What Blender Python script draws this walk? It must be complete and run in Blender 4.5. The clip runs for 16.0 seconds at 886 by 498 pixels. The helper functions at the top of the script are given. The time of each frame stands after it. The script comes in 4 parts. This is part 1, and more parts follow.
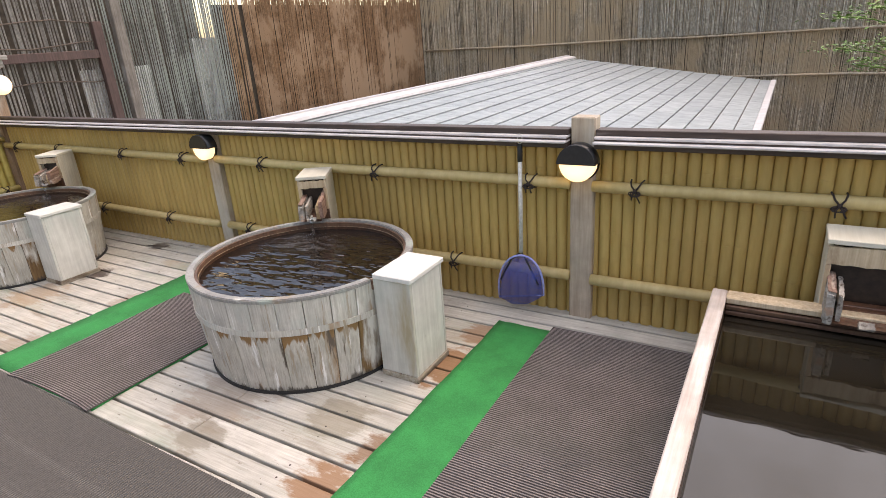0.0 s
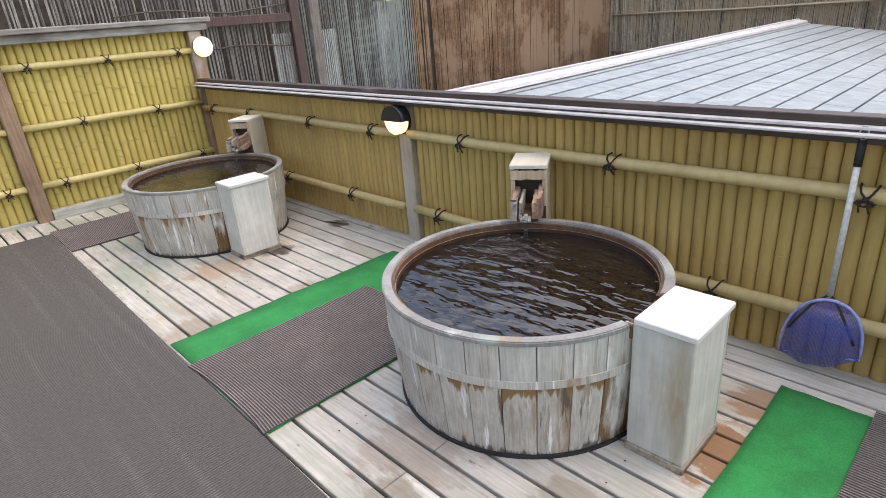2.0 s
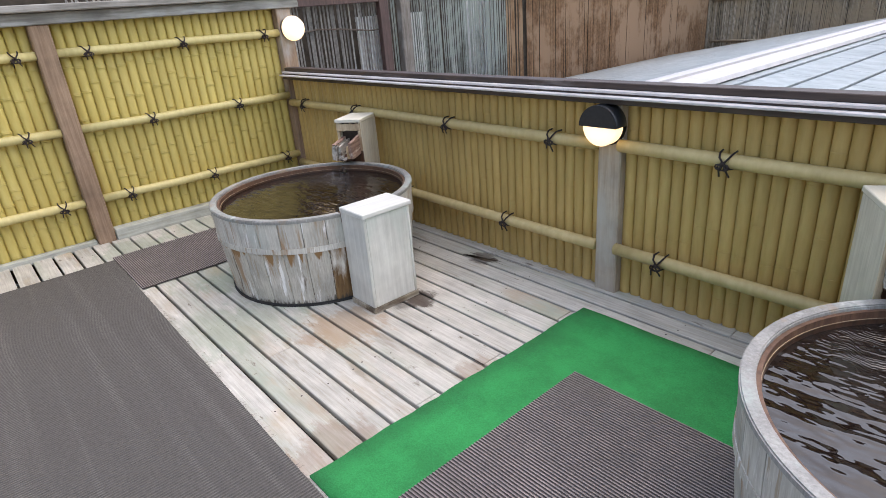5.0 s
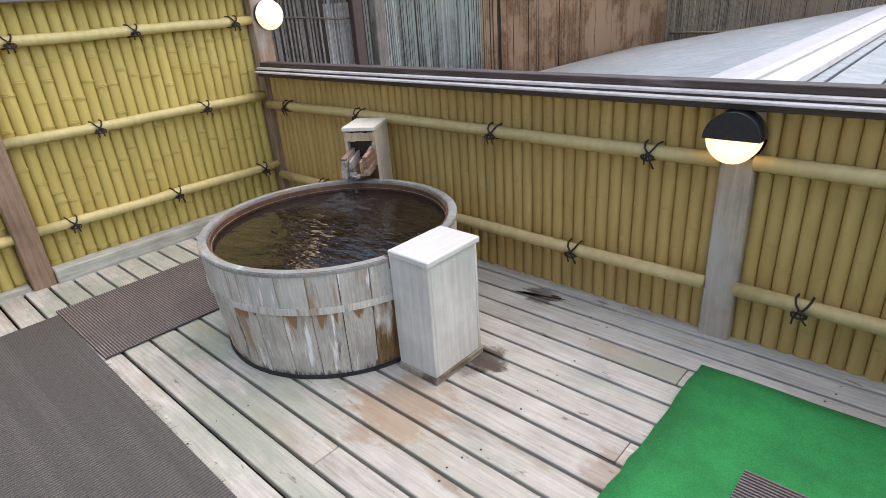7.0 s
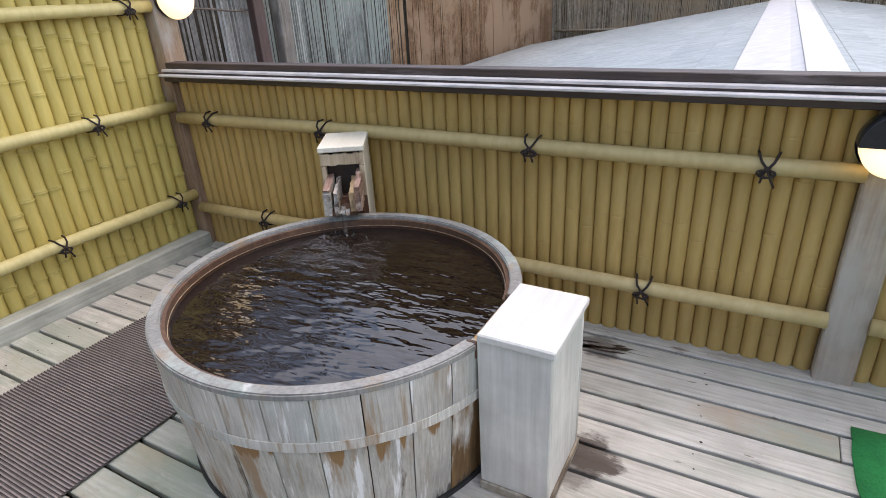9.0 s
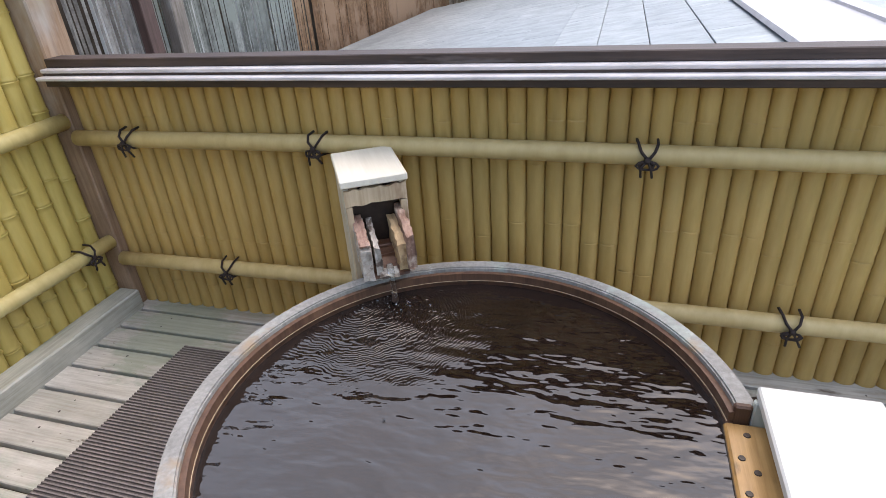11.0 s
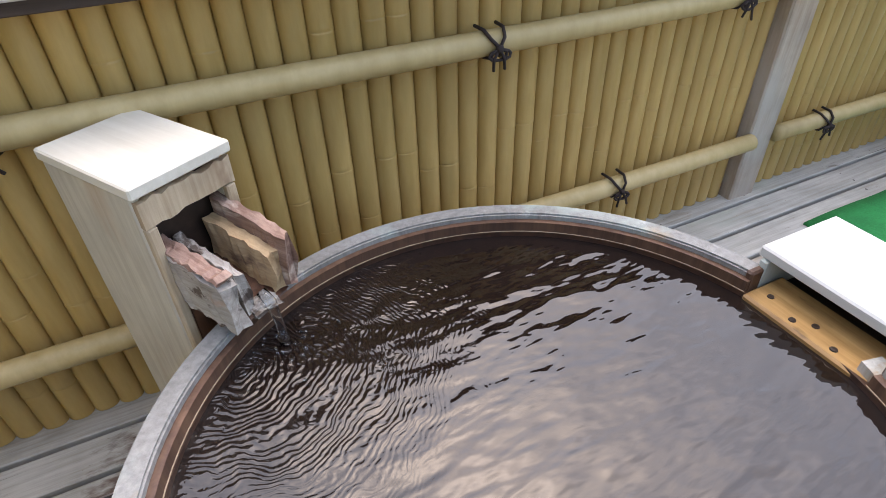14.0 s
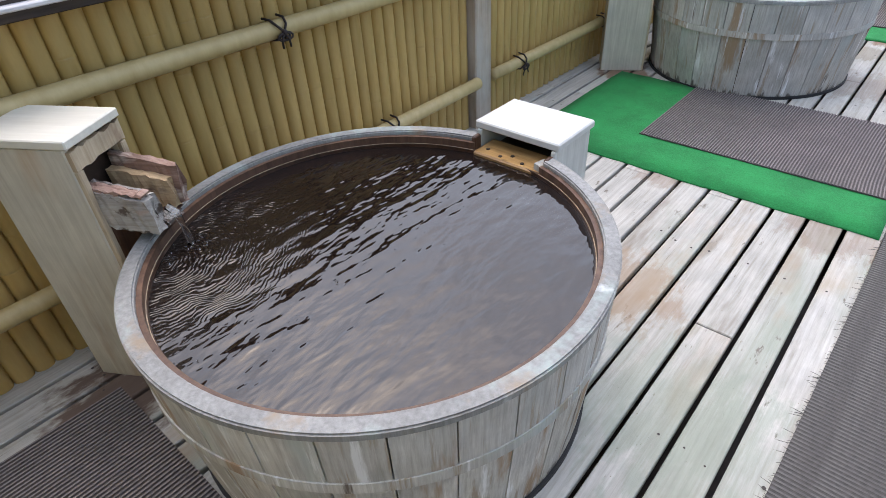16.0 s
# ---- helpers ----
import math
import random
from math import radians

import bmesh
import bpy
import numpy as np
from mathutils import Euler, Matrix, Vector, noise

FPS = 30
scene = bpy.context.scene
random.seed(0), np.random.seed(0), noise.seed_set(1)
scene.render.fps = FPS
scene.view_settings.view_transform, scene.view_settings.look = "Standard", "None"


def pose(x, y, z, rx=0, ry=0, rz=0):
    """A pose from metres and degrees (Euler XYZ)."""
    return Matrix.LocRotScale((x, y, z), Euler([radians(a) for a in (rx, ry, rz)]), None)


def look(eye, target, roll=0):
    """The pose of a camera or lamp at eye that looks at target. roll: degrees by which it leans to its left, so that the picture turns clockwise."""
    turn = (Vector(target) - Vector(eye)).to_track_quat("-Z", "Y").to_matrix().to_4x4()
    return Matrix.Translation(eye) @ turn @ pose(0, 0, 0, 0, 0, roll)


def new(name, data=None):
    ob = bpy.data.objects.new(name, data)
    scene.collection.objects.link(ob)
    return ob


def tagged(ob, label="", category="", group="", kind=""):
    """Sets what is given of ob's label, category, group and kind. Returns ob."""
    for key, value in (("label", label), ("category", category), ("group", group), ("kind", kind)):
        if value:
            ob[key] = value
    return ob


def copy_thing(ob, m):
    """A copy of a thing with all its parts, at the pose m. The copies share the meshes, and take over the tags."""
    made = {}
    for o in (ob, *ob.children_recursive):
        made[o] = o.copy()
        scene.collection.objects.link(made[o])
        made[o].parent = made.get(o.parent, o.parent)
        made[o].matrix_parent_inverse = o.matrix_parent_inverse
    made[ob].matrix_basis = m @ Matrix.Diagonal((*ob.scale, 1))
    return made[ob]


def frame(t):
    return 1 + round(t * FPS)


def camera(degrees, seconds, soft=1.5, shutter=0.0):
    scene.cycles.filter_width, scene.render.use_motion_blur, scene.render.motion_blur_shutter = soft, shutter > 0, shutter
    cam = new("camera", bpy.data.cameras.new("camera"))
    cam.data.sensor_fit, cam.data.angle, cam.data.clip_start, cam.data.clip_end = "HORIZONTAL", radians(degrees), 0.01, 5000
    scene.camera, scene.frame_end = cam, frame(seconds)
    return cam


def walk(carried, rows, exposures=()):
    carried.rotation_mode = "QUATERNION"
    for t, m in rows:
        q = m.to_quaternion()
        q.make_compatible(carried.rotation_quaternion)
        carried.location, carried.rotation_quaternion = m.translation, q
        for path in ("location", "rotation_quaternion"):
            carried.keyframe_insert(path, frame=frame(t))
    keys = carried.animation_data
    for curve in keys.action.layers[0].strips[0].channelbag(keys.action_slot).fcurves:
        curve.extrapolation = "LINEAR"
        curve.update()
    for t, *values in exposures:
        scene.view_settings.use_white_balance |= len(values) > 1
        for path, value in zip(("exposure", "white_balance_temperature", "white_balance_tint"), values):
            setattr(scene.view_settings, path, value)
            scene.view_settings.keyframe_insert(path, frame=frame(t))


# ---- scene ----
cam = camera(75.6, 16.0, 0.8)
PATH = [
    (0, (0.268, -0.173, 1.782), (-0.842, 1.647, 0.975), -4.1),
    (0.5, (0.044, -0.115, 1.758), (-1.228, 1.601, 0.958), -3.2),
    (1, (-0.158, -0.016, 1.723), (-1.552, 1.599, 0.917), -3.0),
    (1.5, (-0.380, 0.116, 1.718), (-1.857, 1.636, 0.877), -3.8),
    (2, (-0.625, 0.230, 1.727), (-2.164, 1.668, 0.854), -4.6),
    (2.5, (-0.891, 0.302, 1.716), (-2.475, 1.685, 0.831), -4.9),
    (3, (-1.154, 0.365, 1.685), (-2.771, 1.704, 0.799), -5.0),
    (3.5, (-1.408, 0.389, 1.667), (-3.044, 1.707, 0.779), -5.0),
    (4, (-1.709, 0.377, 1.666), (-3.339, 1.696, 0.771), -5.0),
    (6.3, (-2.954, 0.465, 1.594), (-4.495, 1.889, 0.703), -4.0),
    (6.5, (-3.065, 0.455, 1.619), (-4.574, 1.904, 0.711), -4.0),
    (7, (-3.317, 0.497, 1.621), (-4.755, 2.003, 0.690), -4.2),
    (7.5, (-3.605, 0.519, 1.594), (-4.942, 2.114, 0.662), -3.6),
    (8, (-3.894, 0.532, 1.575), (-5.115, 2.217, 0.643), -3.0),
    (8.5, (-4.176, 0.609, 1.549), (-5.295, 2.361, 0.616), -2.7),
    (9, (-4.427, 0.705, 1.555), (-5.459, 2.497, 0.597), -3.3),
    (9.5, (-4.698, 0.797, 1.574), (-5.620, 2.628, 0.578), -3.6),
    (10, (-4.936, 0.920, 1.557), (-5.771, 2.785, 0.546), -3.9),
    (10.2, (-5.038, 0.971, 1.552), (-5.831, 2.851, 0.534), -3.9),
    (12.3, (-5.851, 1.601, 1.531), (-6.043, 3.267, 0.441), -4.8),
    (12.5, (-5.894, 1.654, 1.502), (-6.012, 3.322, 0.404), -4.8),
    (13, (-5.981, 1.746, 1.442), (-5.848, 3.385, 0.304), -4.3),
    (13.5, (-6.06, 1.782, 1.382), (-5.606, 3.341, 0.211), -2.6),
    (14, (-6.089, 1.728, 1.382), (-5.418, 3.166, 0.16), -1.9),
    (14.5, (-6.141, 1.569, 1.386), (-5.345, 2.938, 0.162), -3.2),
    (15, (-6.249, 1.426, 1.412), (-5.333, 2.705, 0.178), -3.5),
    (15.5, (-6.403, 1.287, 1.44), (-5.341, 2.46, 0.216), -3.2),
    (16, (-6.559, 1.128, 1.485), (-5.382, 2.21, 0.284), -3.3),
]
walk(cam, [(t, look(eye, target, roll)) for t, eye, target, roll in PATH],
     [(0.0, 1.28, 8500, 18), (2.0, 1.26, 7600, 15), (4.0, 1.23, 7150, 14), (8.0, 1.13, 7300, 15), (10.0, 1.27, 7100, 14), (12.5, 1.5, 7350, 17), (14.0, 1.53, 7000, 16), (16.0, 1.22, 6750, 13)])

# The plan below is in plan units; at the end all of it is enlarged.
# factor chosen to keep the eye 0.8 m above the tub rim
PLAN_SCALE = 1.14

# ---- light ----
world = bpy.data.worlds.new("overcast_sky")
scene.world = world
world.use_nodes = True
wn = world.node_tree
sky = wn.nodes.new("ShaderNodeTexSky")
sky.sky_type, sky.sun_disc = "NISHITA", False
sky.sun_elevation, sky.sun_rotation = radians(67), radians(36)
sky.air_density, sky.dust_density, sky.ozone_density = 1.2, 1.7, 1.0
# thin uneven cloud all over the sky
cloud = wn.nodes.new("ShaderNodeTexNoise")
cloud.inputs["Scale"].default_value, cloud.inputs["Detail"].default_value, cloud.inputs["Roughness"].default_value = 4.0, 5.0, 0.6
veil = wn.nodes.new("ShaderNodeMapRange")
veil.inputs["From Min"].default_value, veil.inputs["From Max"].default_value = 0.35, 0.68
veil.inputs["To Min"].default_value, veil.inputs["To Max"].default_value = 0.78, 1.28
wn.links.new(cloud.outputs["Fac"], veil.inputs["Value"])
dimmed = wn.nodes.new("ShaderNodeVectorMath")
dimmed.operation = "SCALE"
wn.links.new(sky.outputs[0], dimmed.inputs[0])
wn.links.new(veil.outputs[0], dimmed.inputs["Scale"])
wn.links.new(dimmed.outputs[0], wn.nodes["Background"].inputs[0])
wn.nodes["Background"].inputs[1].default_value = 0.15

sun_lamp = bpy.data.lights.new("sun", "SUN")
sun_lamp.energy, sun_lamp.angle, sun_lamp.color = 0.95, radians(110), (1.0, 0.97, 0.925)
new("sun", sun_lamp).matrix_world = look((2.25, 3.1, 9.0), (0, 0, 0))


# ---- helpers for things ----
def part(name, bm, material, parent=None, label="", at=None, smooth=False):
    mesh = bpy.data.meshes.new(name)
    bm.to_mesh(mesh)
    bm.free()
    mesh.materials.append(material)
    if smooth:
        for f in mesh.polygons:
            f.use_smooth = True
    ob = new(name, mesh)
    ob.parent = parent
    if at is not None:
        ob.matrix_basis = at
    return tagged(ob, label) if label else ob


def piece(name, mesh, parent, at):
    ob = new(name, mesh)
    ob.parent = parent
    ob.matrix_basis = at
    return ob


def meshed(name, bm, material, smooth=False):
    mesh = bpy.data.meshes.new(name)
    bm.to_mesh(mesh)
    bm.free()
    mesh.materials.append(material)
    if smooth:
        for f in mesh.polygons:
            f.use_smooth = True
    return mesh


def thing(name, at, label, category, group="", kind=""):
    ob = new(name)
    ob.empty_display_size = 0.1
    ob.matrix_basis = at
    return tagged(ob, label, category, group, kind)


def box(x0, y0, z0, x1, y1, z1, bevel=0.003, bm=None, m=None):
    out = bm or bmesh.new()
    made = bmesh.ops.create_cube(out, size=1.0)["verts"]
    for v in made:
        v.co = Vector((x0 + (v.co.x + 0.5) * (x1 - x0), y0 + (v.co.y + 0.5) * (y1 - y0), z0 + (v.co.z + 0.5) * (z1 - z0)))
    if bevel:
        edges = list({e for v in made for e in v.link_edges})
        made = bmesh.ops.bevel(out, geom=edges, offset=bevel, segments=1, affect="EDGES")["verts"]
    if m:
        for v in {v for v in made}:
            v.co = m @ v.co
    return out


def ring(r0, r1, z0, z1, a0=0.0, a1=360.0, n=72, bm=None):
    """A ring of rectangular section, or an arc of one, in degrees."""
    out = bm or bmesh.new()
    full = abs(a1 - a0) >= 359.9
    rows = []
    for i in range(n if full else n + 1):
        a = radians(a0 + (a1 - a0) * i / n)
        c, s = math.cos(a), math.sin(a)
        rows.append([out.verts.new((r * c, r * s, z)) for r, z in ((r0, z0), (r1, z0), (r1, z1), (r0, z1))])
    for i in range(n):
        p, q = rows[i], rows[(i + 1) % len(rows)]
        for k in range(4):
            out.faces.new((p[k], p[(k + 1) % 4], q[(k + 1) % 4], q[k]))
    if not full:
        out.faces.new(rows[0][::-1])
        out.faces.new(rows[-1])
    bmesh.ops.recalc_face_normals(out, faces=out.faces[:])
    return out


def tube(points, radius, sides=8, bm=None, closed=False):
    out = bm or bmesh.new()
    pts = [Vector(p) for p in points]
    rings = []
    for i, p in enumerate(pts):
        a, b = pts[i - 1] if (i or closed) else pts[0], pts[(i + 1) % len(pts)] if (i + 1 < len(pts) or closed) else pts[-1]
        way = (b - a).normalized()
        side = way.orthogonal().normalized() if not rings else (last - way * last.dot(way)).normalized()
        last = side
        up = way.cross(side)
        r = radius[i] if isinstance(radius, (list, tuple)) else radius
        rings.append([out.verts.new(p + (side * math.cos(2 * math.pi * k / sides) + up * math.sin(2 * math.pi * k / sides)) * r) for k in range(sides)])
    for i in range(len(rings) if closed else len(rings) - 1):
        p, q = rings[i], rings[(i + 1) % len(rings)]
        for k in range(sides):
            out.faces.new((p[k], p[(k + 1) % sides], q[(k + 1) % sides], q[k]))
    if not closed:
        out.faces.new(rings[0][::-1])
        out.faces.new(rings[-1])
    return out


def lathe(profile, n=32, bm=None):
    """Turns a profile of (radius, height) round z."""
    out = bm or bmesh.new()
    rows = []
    for r, z in profile:
        if r < 1e-6:
            rows.append([out.verts.new((0, 0, z))])
        else:
            rows.append([out.verts.new((r * math.cos(2 * math.pi * k / n), r * math.sin(2 * math.pi * k / n), z)) for k in range(n)])
    for p, q in zip(rows, rows[1:]):
        for k in range(n):
            a, b = p[k % len(p)], p[(k + 1) % len(p)]
            c, d = q[(k + 1) % len(q)], q[k % len(q)]
            ids = []
            for v in (a, b, c, d):
                if v not in ids:
                    ids.append(v)
            if len(ids) > 2:
                out.faces.new(ids)
    bmesh.ops.recalc_face_normals(out, faces=out.faces[:])
    return out


# ---- materials ----
def shader(name):
    m = bpy.data.materials.new(name)
    m.use_nodes = True
    return m, m.node_tree, m.node_tree.nodes["Principled BSDF"]


def coords(nt, scale, world_space=False, jitter=True):
    """Object or world coordinates, shifted at random from object to object, and scaled."""
    if world_space:
        out = nt.nodes.new("ShaderNodeNewGeometry").outputs["Position"]
    else:
        out = nt.nodes.new("ShaderNodeTexCoord").outputs["Object"]
    if jitter and not world_space:
        info = nt.nodes.new("ShaderNodeObjectInfo")
        mul = nt.nodes.new("ShaderNodeVectorMath")
        mul.operation = "SCALE"
        mul.inputs[0].default_value = (31.0, 17.0, 23.0)
        nt.links.new(info.outputs["Random"], mul.inputs["Scale"])
        add = nt.nodes.new("ShaderNodeVectorMath")
        nt.links.new(out, add.inputs[0])
        nt.links.new(mul.outputs[0], add.inputs[1])
        out = add.outputs[0]
    mp = nt.nodes.new("ShaderNodeMapping")
    mp.inputs["Scale"].default_value = scale
    nt.links.new(out, mp.inputs["Vector"])
    return mp.outputs[0]


def noise_of(nt, vec, scale, detail=4.0, rough=0.6):
    n = nt.nodes.new("ShaderNodeTexNoise")
    n.inputs["Scale"].default_value = scale
    n.inputs["Detail"].default_value = detail
    n.inputs["Roughness"].default_value = rough
    nt.links.new(vec, n.inputs["Vector"])
    return n.outputs["Fac"]


def ramp(nt, fac, stops):
    r = nt.nodes.new("ShaderNodeValToRGB")
    while len(r.color_ramp.elements) < len(stops):
        r.color_ramp.elements.new(0.5)
    for e, (p, c) in zip(r.color_ramp.elements, stops):
        e.position = p
        e.color = (*c, 1) if len(c) == 3 else c
    nt.links.new(fac, r.inputs[0])
    return r.outputs[0]


def mixed(nt, fac, a, b, mode="MIX"):
    m = nt.nodes.new("ShaderNodeMix")
    m.data_type, m.blend_type = "RGBA", mode
    for sock, v in ((m.inputs[0], fac), (m.inputs[6], a), (m.inputs[7], b)):
        if isinstance(v, (int, float)):
            sock.default_value = v
        elif isinstance(v, tuple):
            sock.default_value = (*v, 1)
        else:
            nt.links.new(v, sock)
    return m.outputs[2]


def bump(nt, bsdf, height, strength=0.4, distance=0.004):
    b = nt.nodes.new("ShaderNodeBump")
    b.inputs["Strength"].default_value = strength
    b.inputs["Distance"].default_value = distance
    nt.links.new(height, b.inputs["Height"])
    nt.links.new(b.outputs[0], bsdf.inputs["Normal"])


def wood(name, dark, light, grain="x", stains=(), rough=0.75, relief=0.5, fine=60.0, tone=0.35):
    """Sawn timber: streaks along the grain, blotches, and stains given as (colour, blotches per metre, from, to, stretch)."""
    m, nt, bsdf = shader(name)
    stretch = {"x": (0.05, 1, 1), "y": (1, 0.05, 1), "z": (1, 1, 0.05)}[grain]
    vec = coords(nt, stretch)
    streak = noise_of(nt, vec, fine, 6, 0.65)
    col = ramp(nt, streak, [(0.3, dark), (0.68, light)])
    blotch = noise_of(nt, coords(nt, (1, 1, 1)), 5.0, 5, 0.6)
    shade = ramp(nt, blotch, [(0.3, (1 - tone,) * 3), (0.7, (1.0, 1.0, 1.0))])
    col = mixed(nt, 1.0, col, shade, "MULTIPLY")
    info = nt.nodes.new("ShaderNodeObjectInfo")
    each = ramp(nt, info.outputs["Random"], [(0.0, (0.82, 0.82, 0.80)), (1.0, (1.0, 1.0, 1.0))])
    col = mixed(nt, 1.0, col, each, "MULTIPLY")
    for colour, size, lo, hi, st in stains:
        f = noise_of(nt, coords(nt, st), size, 5, 0.62)
        f = ramp(nt, f, [(lo, (0, 0, 0)), (hi, (1, 1, 1))])
        col = mixed(nt, f, col, colour)
    nt.links.new(col, bsdf.inputs["Base Color"])
    bsdf.inputs["Roughness"].default_value = rough
    bump(nt, bsdf, streak, relief, 0.003)
    return m


def plain(name, colour, rough=0.5, metal=0.0, speck=0.15, size=40.0, relief=0.1):
    m, nt, bsdf = shader(name)
    f = noise_of(nt, coords(nt, (1, 1, 1)), size, 4)
    a = tuple(c * (1 - speck) for c in colour)
    b = tuple(min(1, c * (1 + speck)) for c in colour)
    nt.links.new(ramp(nt, f, [(0.3, a), (0.7, b)]), bsdf.inputs["Base Color"])
    bsdf.inputs["Roughness"].default_value = rough
    bsdf.inputs["Metallic"].default_value = metal
    bump(nt, bsdf, f, relief, 0.002)
    return m


deck_wood = wood("weathered_deck_wood", (0.46, 0.43, 0.37), (0.70, 0.675, 0.62), "x",
                 [((0.30, 0.34, 0.26), 2.2, 0.55, 0.78, (0.35, 1, 1)), ((0.36, 0.25, 0.15), 1.7, 0.64, 0.78, (0.3, 1, 1)),
                  ((0.27, 0.235, 0.185), 6.0, 0.60, 0.72, (0.22, 1, 1)), ((0.14, 0.105, 0.08), 8.0, 0.67, 0.74, (0.35, 1, 1)),
                  ((0.19, 0.165, 0.13), 34.0, 0.66, 0.72, (0.3, 1, 1)),
                  ((0.10, 0.085, 0.07), 42.0, 0.69, 0.72, (0.018, 1, 1)), ((0.20, 0.16, 0.12), 75.0, 0.69, 0.73, (0.55, 1, 1)),
                  ((0.42, 0.345, 0.25), 3.0, 0.60, 0.74, (0.4, 1, 1))], 0.72, 0.8, 75, 0.26)


def spotted(material, spots):
    """Stains of their own shape at places of the plan: (x, y, radius, colour, strength)."""
    nt = material.node_tree
    bsdf = nt.nodes["Principled BSDF"]
    col = bsdf.inputs["Base Color"].links[0].from_socket
    pos = nt.nodes.new("ShaderNodeNewGeometry").outputs["Position"]
    edge = noise_of(nt, coords(nt, (0.6, 1.4, 1), True), 9.0, 5, 0.65)
    for x, y, r, colour, strength in spots:
        d = nt.nodes.new("ShaderNodeVectorMath")
        d.operation = "DISTANCE"
        d.inputs[1].default_value = (x * PLAN_SCALE, y * PLAN_SCALE, 0)
        nt.links.new(pos, d.inputs[0])
        wob = nt.nodes.new("ShaderNodeMath")
        wob.operation = "MULTIPLY_ADD"
        nt.links.new(edge, wob.inputs[0])
        wob.inputs[1].default_value = -3.0 * r
        nt.links.new(d.outputs["Value"], wob.inputs[2])
        f = nt.nodes.new("ShaderNodeMapRange")
        f.inputs["From Min"].default_value, f.inputs["From Max"].default_value = -0.35 * r, -0.75 * r
        f.inputs["To Max"].default_value = strength
        nt.links.new(wob.outputs[0], f.inputs["Value"])
        col = mixed(nt, f.outputs[0], col, colour)
    nt.links.new(col, bsdf.inputs["Base Color"])


BROWN, RUST, ALGAE, DARK = (0.20, 0.10, 0.045), (0.26, 0.125, 0.05), (0.25, 0.30, 0.22), (0.06, 0.04, 0.03)
spotted(deck_wood, [(-1.08, 1.95, 0.20, RUST, 0.9), (-1.10, 1.03, 0.15, RUST, 0.85), (-1.02, 1.30, 0.10, BROWN, 0.8), (-3.52, 1.05, 0.18, BROWN, 0.4),
                    (-3.50, 1.75, 0.10, BROWN, 0.4), (-4.19, 2.00, 0.10, DARK, 0.85), (-5.60, 2.46, 0.20, (0.10, 0.055, 0.035), 0.9), (-5.55, 1.38, 0.35, ALGAE, 0.4),
                    (-4.65, 1.22, 0.30, ALGAE, 0.3), (-4.75, 1.05, 0.30, ALGAE, 0.3), (-2.40, 2.45, 0.16, BROWN, 0.8), (-6.40, 2.55, 0.30, ALGAE, 0.6),
                    (-1.9, 1.28, 0.25, BROWN, 0.35), (-6.45, 1.6, 0.3, ALGAE, 0.4), (-4.30, 2.60, 0.09, DARK, 0.7), (-2.55, 1.05, 0.12, DARK, 0.5),
                    (-4.26, 1.55, 0.22, (0.33, 0.22, 0.13), 0.6), (-4.73, 1.61, 0.20, ALGAE, 0.55), (-5.26, 1.42, 0.22, ALGAE, 0.5), (-4.23, 1.94, 0.12, DARK, 0.6),
                    (-1.80, 1.03, 0.14, (0.20, 0.17, 0.12), 0.6), (-1.30, 1.39, 0.16, (0.22, 0.19, 0.13), 0.6), (-1.04, 2.32, 0.14, RUST, 0.7), (-6.40, 1.11, 0.25, ALGAE, 0.5)])
stave_wood = wood("whitewashed_stave_wood", (0.50, 0.465, 0.40), (0.76, 0.735, 0.67), "z",
                  [((0.34, 0.23, 0.14), 9.0, 0.57, 0.65, (1, 1, 0.13)), ((0.15, 0.12, 0.09), 13.0, 0.66, 0.71, (1, 1, 0.1)),
                   ((0.42, 0.47, 0.43), 4.0, 0.55, 0.75, (1, 1, 0.3)), ((0.36, 0.29, 0.21), 30.0, 0.585, 0.66, (1, 1, 0.06)),
                   ((0.80, 0.79, 0.76), 22.0, 0.60, 0.68, (1, 1, 0.08))], 0.7, 0.6, 105)
drip_wood = wood("dripping_stave_wood", (0.48, 0.445, 0.375), (0.75, 0.72, 0.645), "z",
                 [((0.34, 0.23, 0.14), 9.0, 0.57, 0.65, (1, 1, 0.13)), ((0.13, 0.10, 0.075), 12.0, 0.62, 0.67, (1, 1, 0.1)), ((0.36, 0.29, 0.21), 30.0, 0.585, 0.66, (1, 1, 0.06)),
                  ((0.80, 0.79, 0.76), 22.0, 0.60, 0.68, (1, 1, 0.08))], 0.7, 0.6, 105)
nt = drip_wood.node_tree
bsdf = nt.nodes["Principled BSDF"]
sep = nt.nodes.new("ShaderNodeSeparateXYZ")
nt.links.new(nt.nodes.new("ShaderNodeTexCoord").outputs["Object"], sep.inputs[0])
add = nt.nodes.new("ShaderNodeMath")
add.operation = "MULTIPLY_ADD"
nt.links.new(sep.outputs["Z"], add.inputs[0])
add.inputs[1].default_value = 2.6
nt.links.new(noise_of(nt, coords(nt, (1, 1, 0.16)), 20.0, 3, 0.5), add.inputs[2])
cut = nt.nodes.new("ShaderNodeMapRange")
cut.inputs["From Min"].default_value, cut.inputs["From Max"].default_value = 1.36, 1.42
nt.links.new(add.outputs[0], cut.inputs["Value"])
nt.links.new(mixed(nt, cut.outputs[0], bsdf.inputs["Base Color"].links[0].from_socket, (0.27, 0.15, 0.06)), bsdf.inputs["Base Color"])
peeled_wood = wood("peeled_stave_wood", (0.16, 0.08, 0.03), (0.40, 0.24, 0.10), "z",
                   [((0.66, 0.64, 0.58), 7.0, 0.50, 0.60, (1, 1, 0.22))], 0.65, 0.5, 40)


